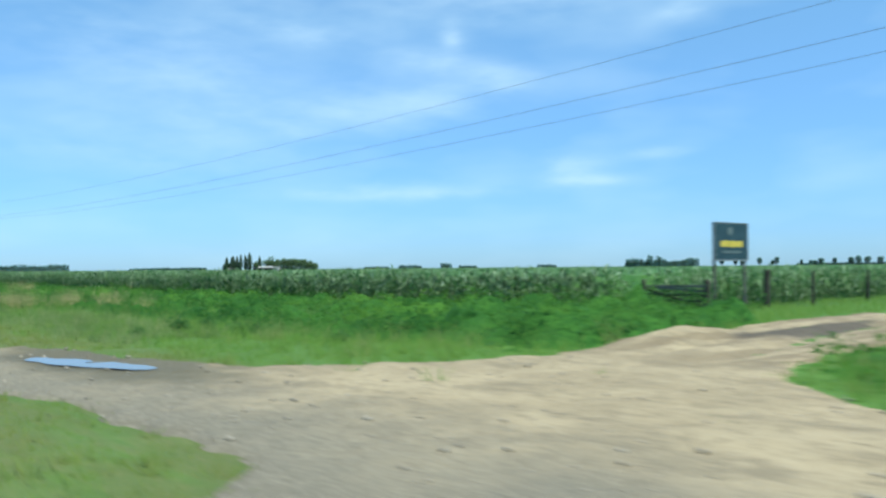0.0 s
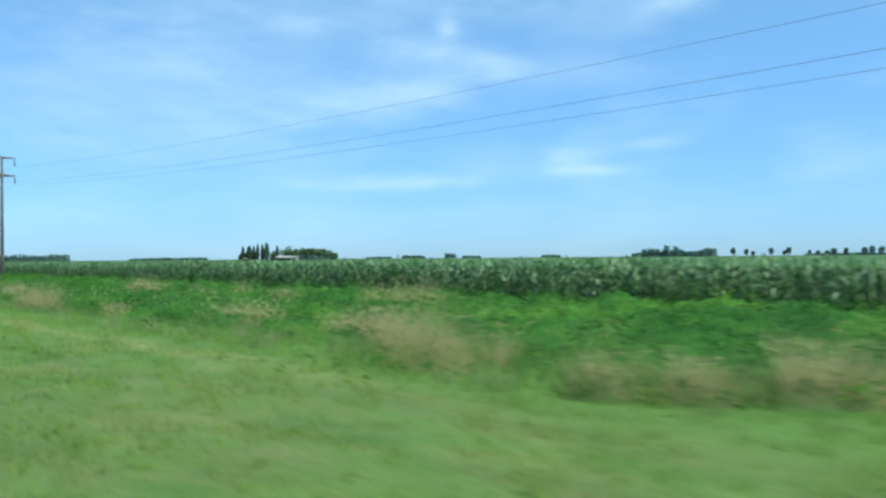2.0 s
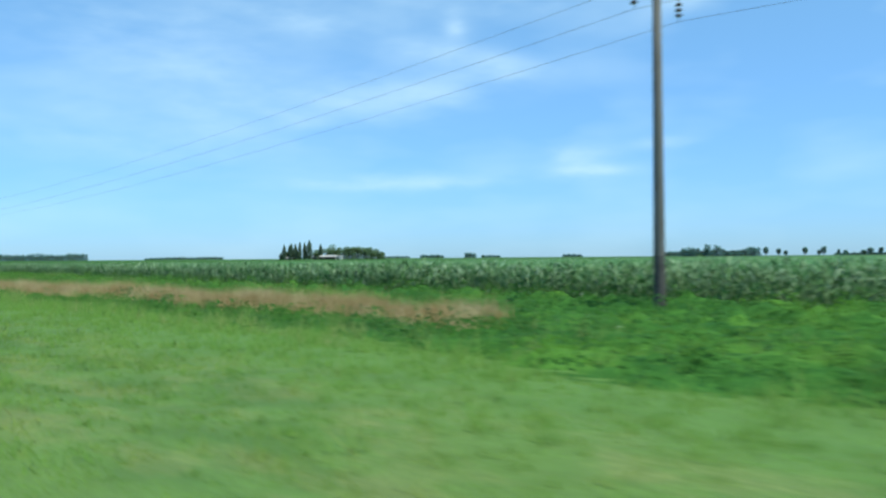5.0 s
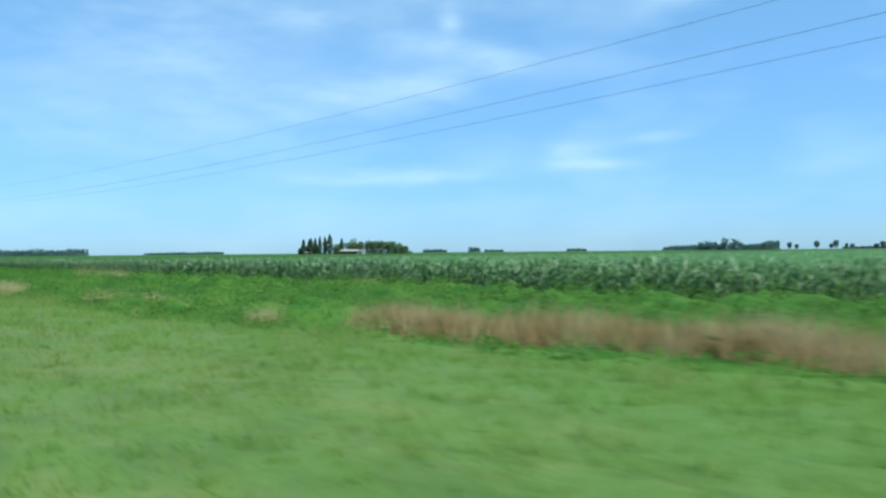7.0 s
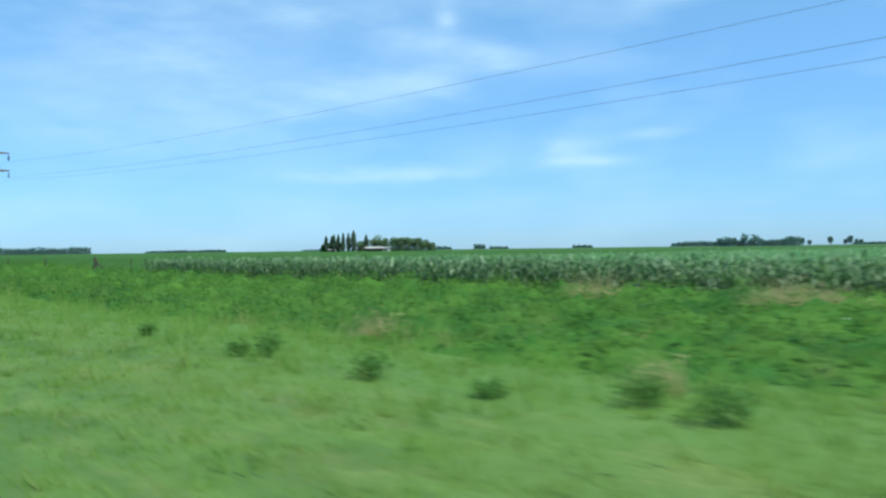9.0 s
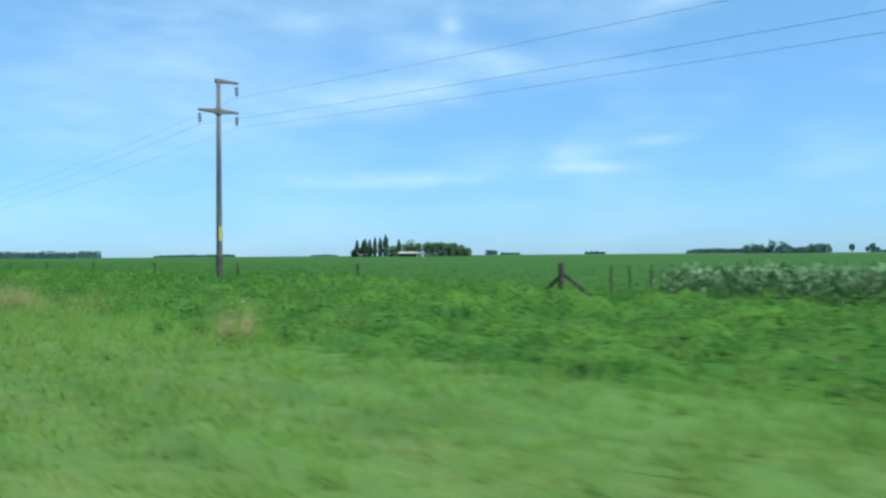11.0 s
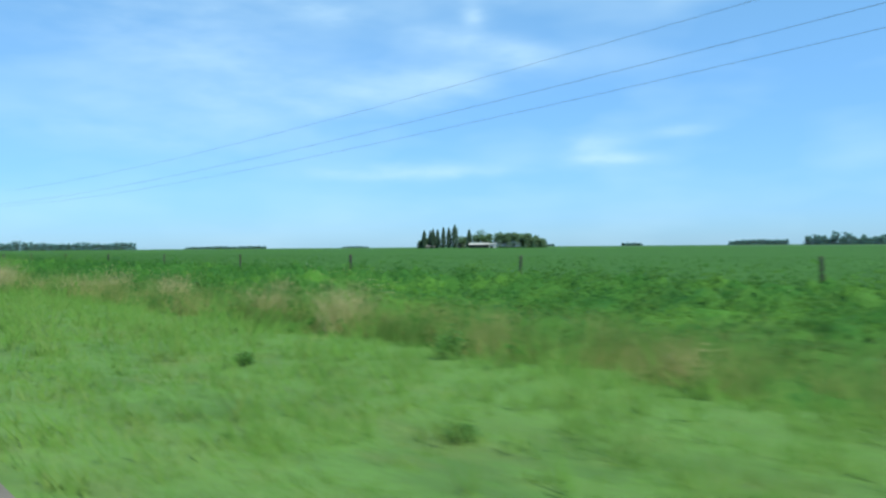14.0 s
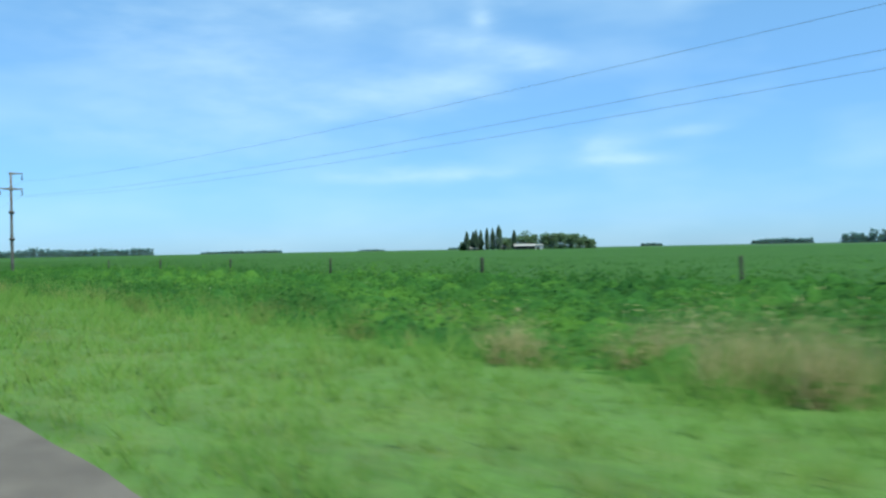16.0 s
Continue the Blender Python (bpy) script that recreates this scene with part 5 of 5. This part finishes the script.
def building(name, u, back, length, depth, wall_h, roof_h, label, category, openings, over=0.6, wall=None):
    root = new(name)
    turn = Matrix(((FARM_X.x, FARM_N.x, 0, 0), (FARM_X.y, FARM_N.y, 0, 0), (0, 0, 1, 0), (0, 0, 0, 1)))
    root.matrix_basis = Matrix.Translation(farm_at(u, back)) @ turn
    bm = bmesh.new()
    for sx, sy, px, py in ((length, 0.3, 0, -depth / 2), (length, 0.3, 0, depth / 2), (0.3, depth - 0.3, -length / 2 + 0.15, 0), (0.3, depth - 0.3, length / 2 - 0.15, 0)):
        box(bm, (sx, sy, wall_h), (px, py, wall_h / 2))
    part("wall", bm, wall or M_WALL, root)
    bm = bmesh.new()
    pr = [(-depth / 2 - over, wall_h), (0, wall_h + roof_h), (depth / 2 + over, wall_h), (depth / 2 + over, wall_h + 0.2), (0, wall_h + roof_h + 0.25), (-depth / 2 - over, wall_h + 0.2)]
    ends = [[bm.verts.new((x, y, z)) for y, z in pr] for x in (-length / 2 - over, length / 2 + over)]
    for i in range(6):
        bm.faces.new((ends[0][i], ends[0][(i + 1) % 6], ends[1][(i + 1) % 6], ends[1][i]))
    bm.faces.new(ends[0])
    bm.faces.new(ends[1][::-1])
    bmesh.ops.recalc_face_normals(bm, faces=bm.faces[:])
    part("roof", bm, M_ROOF, root)
    # openings are dark panels on the closed wall, indoor shade in their colour
    for kind, x, z0, w_, h_ in openings:
        part(kind, box(bmesh.new(), (w_, 0.2, h_), (x, -depth / 2 - 0.1, z0 + h_ / 2)), M_DARK, root)
    return tagged(root, label, category)


building("barn", 62, -6, 19, 10, 3.9, 1.7, "long low barn with pale metal roof and dark open front", "barn",
         (("door", -6.2, 0.2, 5.4, 3.3), ("door", 0, 0.2, 5.8, 3.3), ("door", 6.2, 0.2, 5.4, 3.3)), over=0.9, wall=M_TIMBER)
building("farmhouse", 43.5, 14, 8, 7, 3.4, 1.8, "small whitewashed farmhouse among poplars", "house", (("door", -1, 0, 1.2, 2.2), ("window", 2.0, 1.0, 1.2, 1.2)))
building("machine_shed", 75.8, -5, 7.5, 9, 4.4, 0.7, "plain whitewashed machine shed beside the barn", "shed", (("door", -1, 0, 3, 2.8),), wall=M_WHITE)
building("shed", 12, 3, 9, 6, 2.8, 1.0, "small pale shed under the poplars", "shed", (("door", 1, 0, 2, 2.2),))


# ---- distant woods ----
def wood(at_s, at_y, length, heights, depth, label, uneven=0.2):
    """A far belt of trees: crowns of many leaf clumps along a line square to the view from mid-journey."""
    c = Vector((-at_s, at_y, FIELD_Z))
    view = (c - Vector((-225, 0, FIELD_Z))).normalized()
    right = Vector((view.y, -view.x, 0))
    pts, deep = [], []
    k = len(heights)
    n_tree = max(2, int(length / 5.5))
    for i in range(n_tree):
        u = (i + 0.5) / n_tree + rng.uniform(-0.3, 0.3) / n_tree
        h = float(np.interp(u, np.linspace(0, 1, k), heights)) * rng.uniform(1.05 - uneven, 1.05 + 0.4 * uneven)
        q = crown_points(300, max(5.0, min(9.0, h * 0.38)), h, 8, int(at_s + i * 13), 0.3)
        low = rng.normal(0, 1, (210, 3)) * (5.5, 3, 0)
        low[:, 2] = rng.uniform(0, 1, 210) ** 1.2 * h * 0.72 * np.exp(-(low[:, 0] / 10.0) ** 2)
        inner = rng.normal(0, 1, (22, 3)) * (3.2, 2, 0)
        inner[:, 2] = rng.uniform(0.02, 0.5, 22) * h
        deep.append(inner)
        o = c + right * ((u - 0.5) * length) + view * rng.uniform(-depth, depth)
        pts.append(np.concatenate([q, low]) + np.array(o))
        deep[-1] = deep[-1] + np.array(o)
    p = np.concatenate(pts)
    q = np.concatenate(deep)
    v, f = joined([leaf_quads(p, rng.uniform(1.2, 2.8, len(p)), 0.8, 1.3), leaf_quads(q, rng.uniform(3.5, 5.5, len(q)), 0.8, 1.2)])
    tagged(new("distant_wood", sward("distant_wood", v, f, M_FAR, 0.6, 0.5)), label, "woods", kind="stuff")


def polar(az_deg, dist, s0=225.0):
    """Along-road distance and offset of a far place seen from mid-journey under that angle off the road's square."""
    return s0 + dist * math.sin(radians(az_deg)), dist * math.cos(radians(az_deg))


WOODS = ((*polar(77.2, 2900), 560, (19, 20, 18, 23, 21, 31, 24, 21, 26, 20, 25, 21), "dark belt of distant trees beyond the fields"),
         (*polar(66.0, 4300), 360, (10, 12, 14, 12, 14, 15), "low far line of trees on the horizon"),
         (*polar(58.0, 4400), 120, (7, 9, 6), "low far line of trees on the horizon"),
         (*polar(52.3, 4400), 130, (9, 12, 9), "low far line of trees on the horizon"),
         (*polar(49.9, 4200), 110, (17, 19, 16), "distant clump of trees on the horizon"),
         (*polar(47.3, 3900), 50, (26, 24), "distant round-topped clump of trees"),
         (*polar(46.0, 4300), 90, (14, 12), "low far line of trees on the horizon"),
         (*polar(40.6, 4200), 90, (15, 15, 14), "distant clump of trees on the horizon"),
         (1238.0, 1732.0, 164, (18, 22, 23, 21, 17, 31, 18, 29, 19, 15, 15, 15, 16, 22, 23, 21), "tall distant grove of uneven trees"),
         (2255.0, 3080.0, 215, (16, 22, 24, 22, 24), "distant wood beyond the maize"))
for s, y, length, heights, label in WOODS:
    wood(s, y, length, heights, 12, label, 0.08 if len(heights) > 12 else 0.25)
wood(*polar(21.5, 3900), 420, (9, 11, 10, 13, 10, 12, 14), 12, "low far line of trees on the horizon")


def lone(az_deg, dist, h, w_, label="single distant tree on the horizon"):
    s, y = polar(az_deg, dist)
    root = new("distant_tree")
    root.location = (-s, y, FIELD_Z)
    trunk(root, h * 0.8, 0.5)
    w_ = max(w_ * 0.9, h * 0.34)
    c = crown_points(900, w_, h, 13, int(az_deg * 10), 0.35)
    core = rng.normal(0, 1, (600, 3))
    core /= np.maximum(1.0, np.linalg.norm(core, axis=1, keepdims=True))
    c = np.concatenate([c, core * (w_ * 0.75, w_ * 0.75, h * 0.36) + (0, 0, h * 0.52)])
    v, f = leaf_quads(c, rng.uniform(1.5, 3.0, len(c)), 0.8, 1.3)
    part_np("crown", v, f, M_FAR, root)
    tagged(root, label, "tree", group="distant trees")


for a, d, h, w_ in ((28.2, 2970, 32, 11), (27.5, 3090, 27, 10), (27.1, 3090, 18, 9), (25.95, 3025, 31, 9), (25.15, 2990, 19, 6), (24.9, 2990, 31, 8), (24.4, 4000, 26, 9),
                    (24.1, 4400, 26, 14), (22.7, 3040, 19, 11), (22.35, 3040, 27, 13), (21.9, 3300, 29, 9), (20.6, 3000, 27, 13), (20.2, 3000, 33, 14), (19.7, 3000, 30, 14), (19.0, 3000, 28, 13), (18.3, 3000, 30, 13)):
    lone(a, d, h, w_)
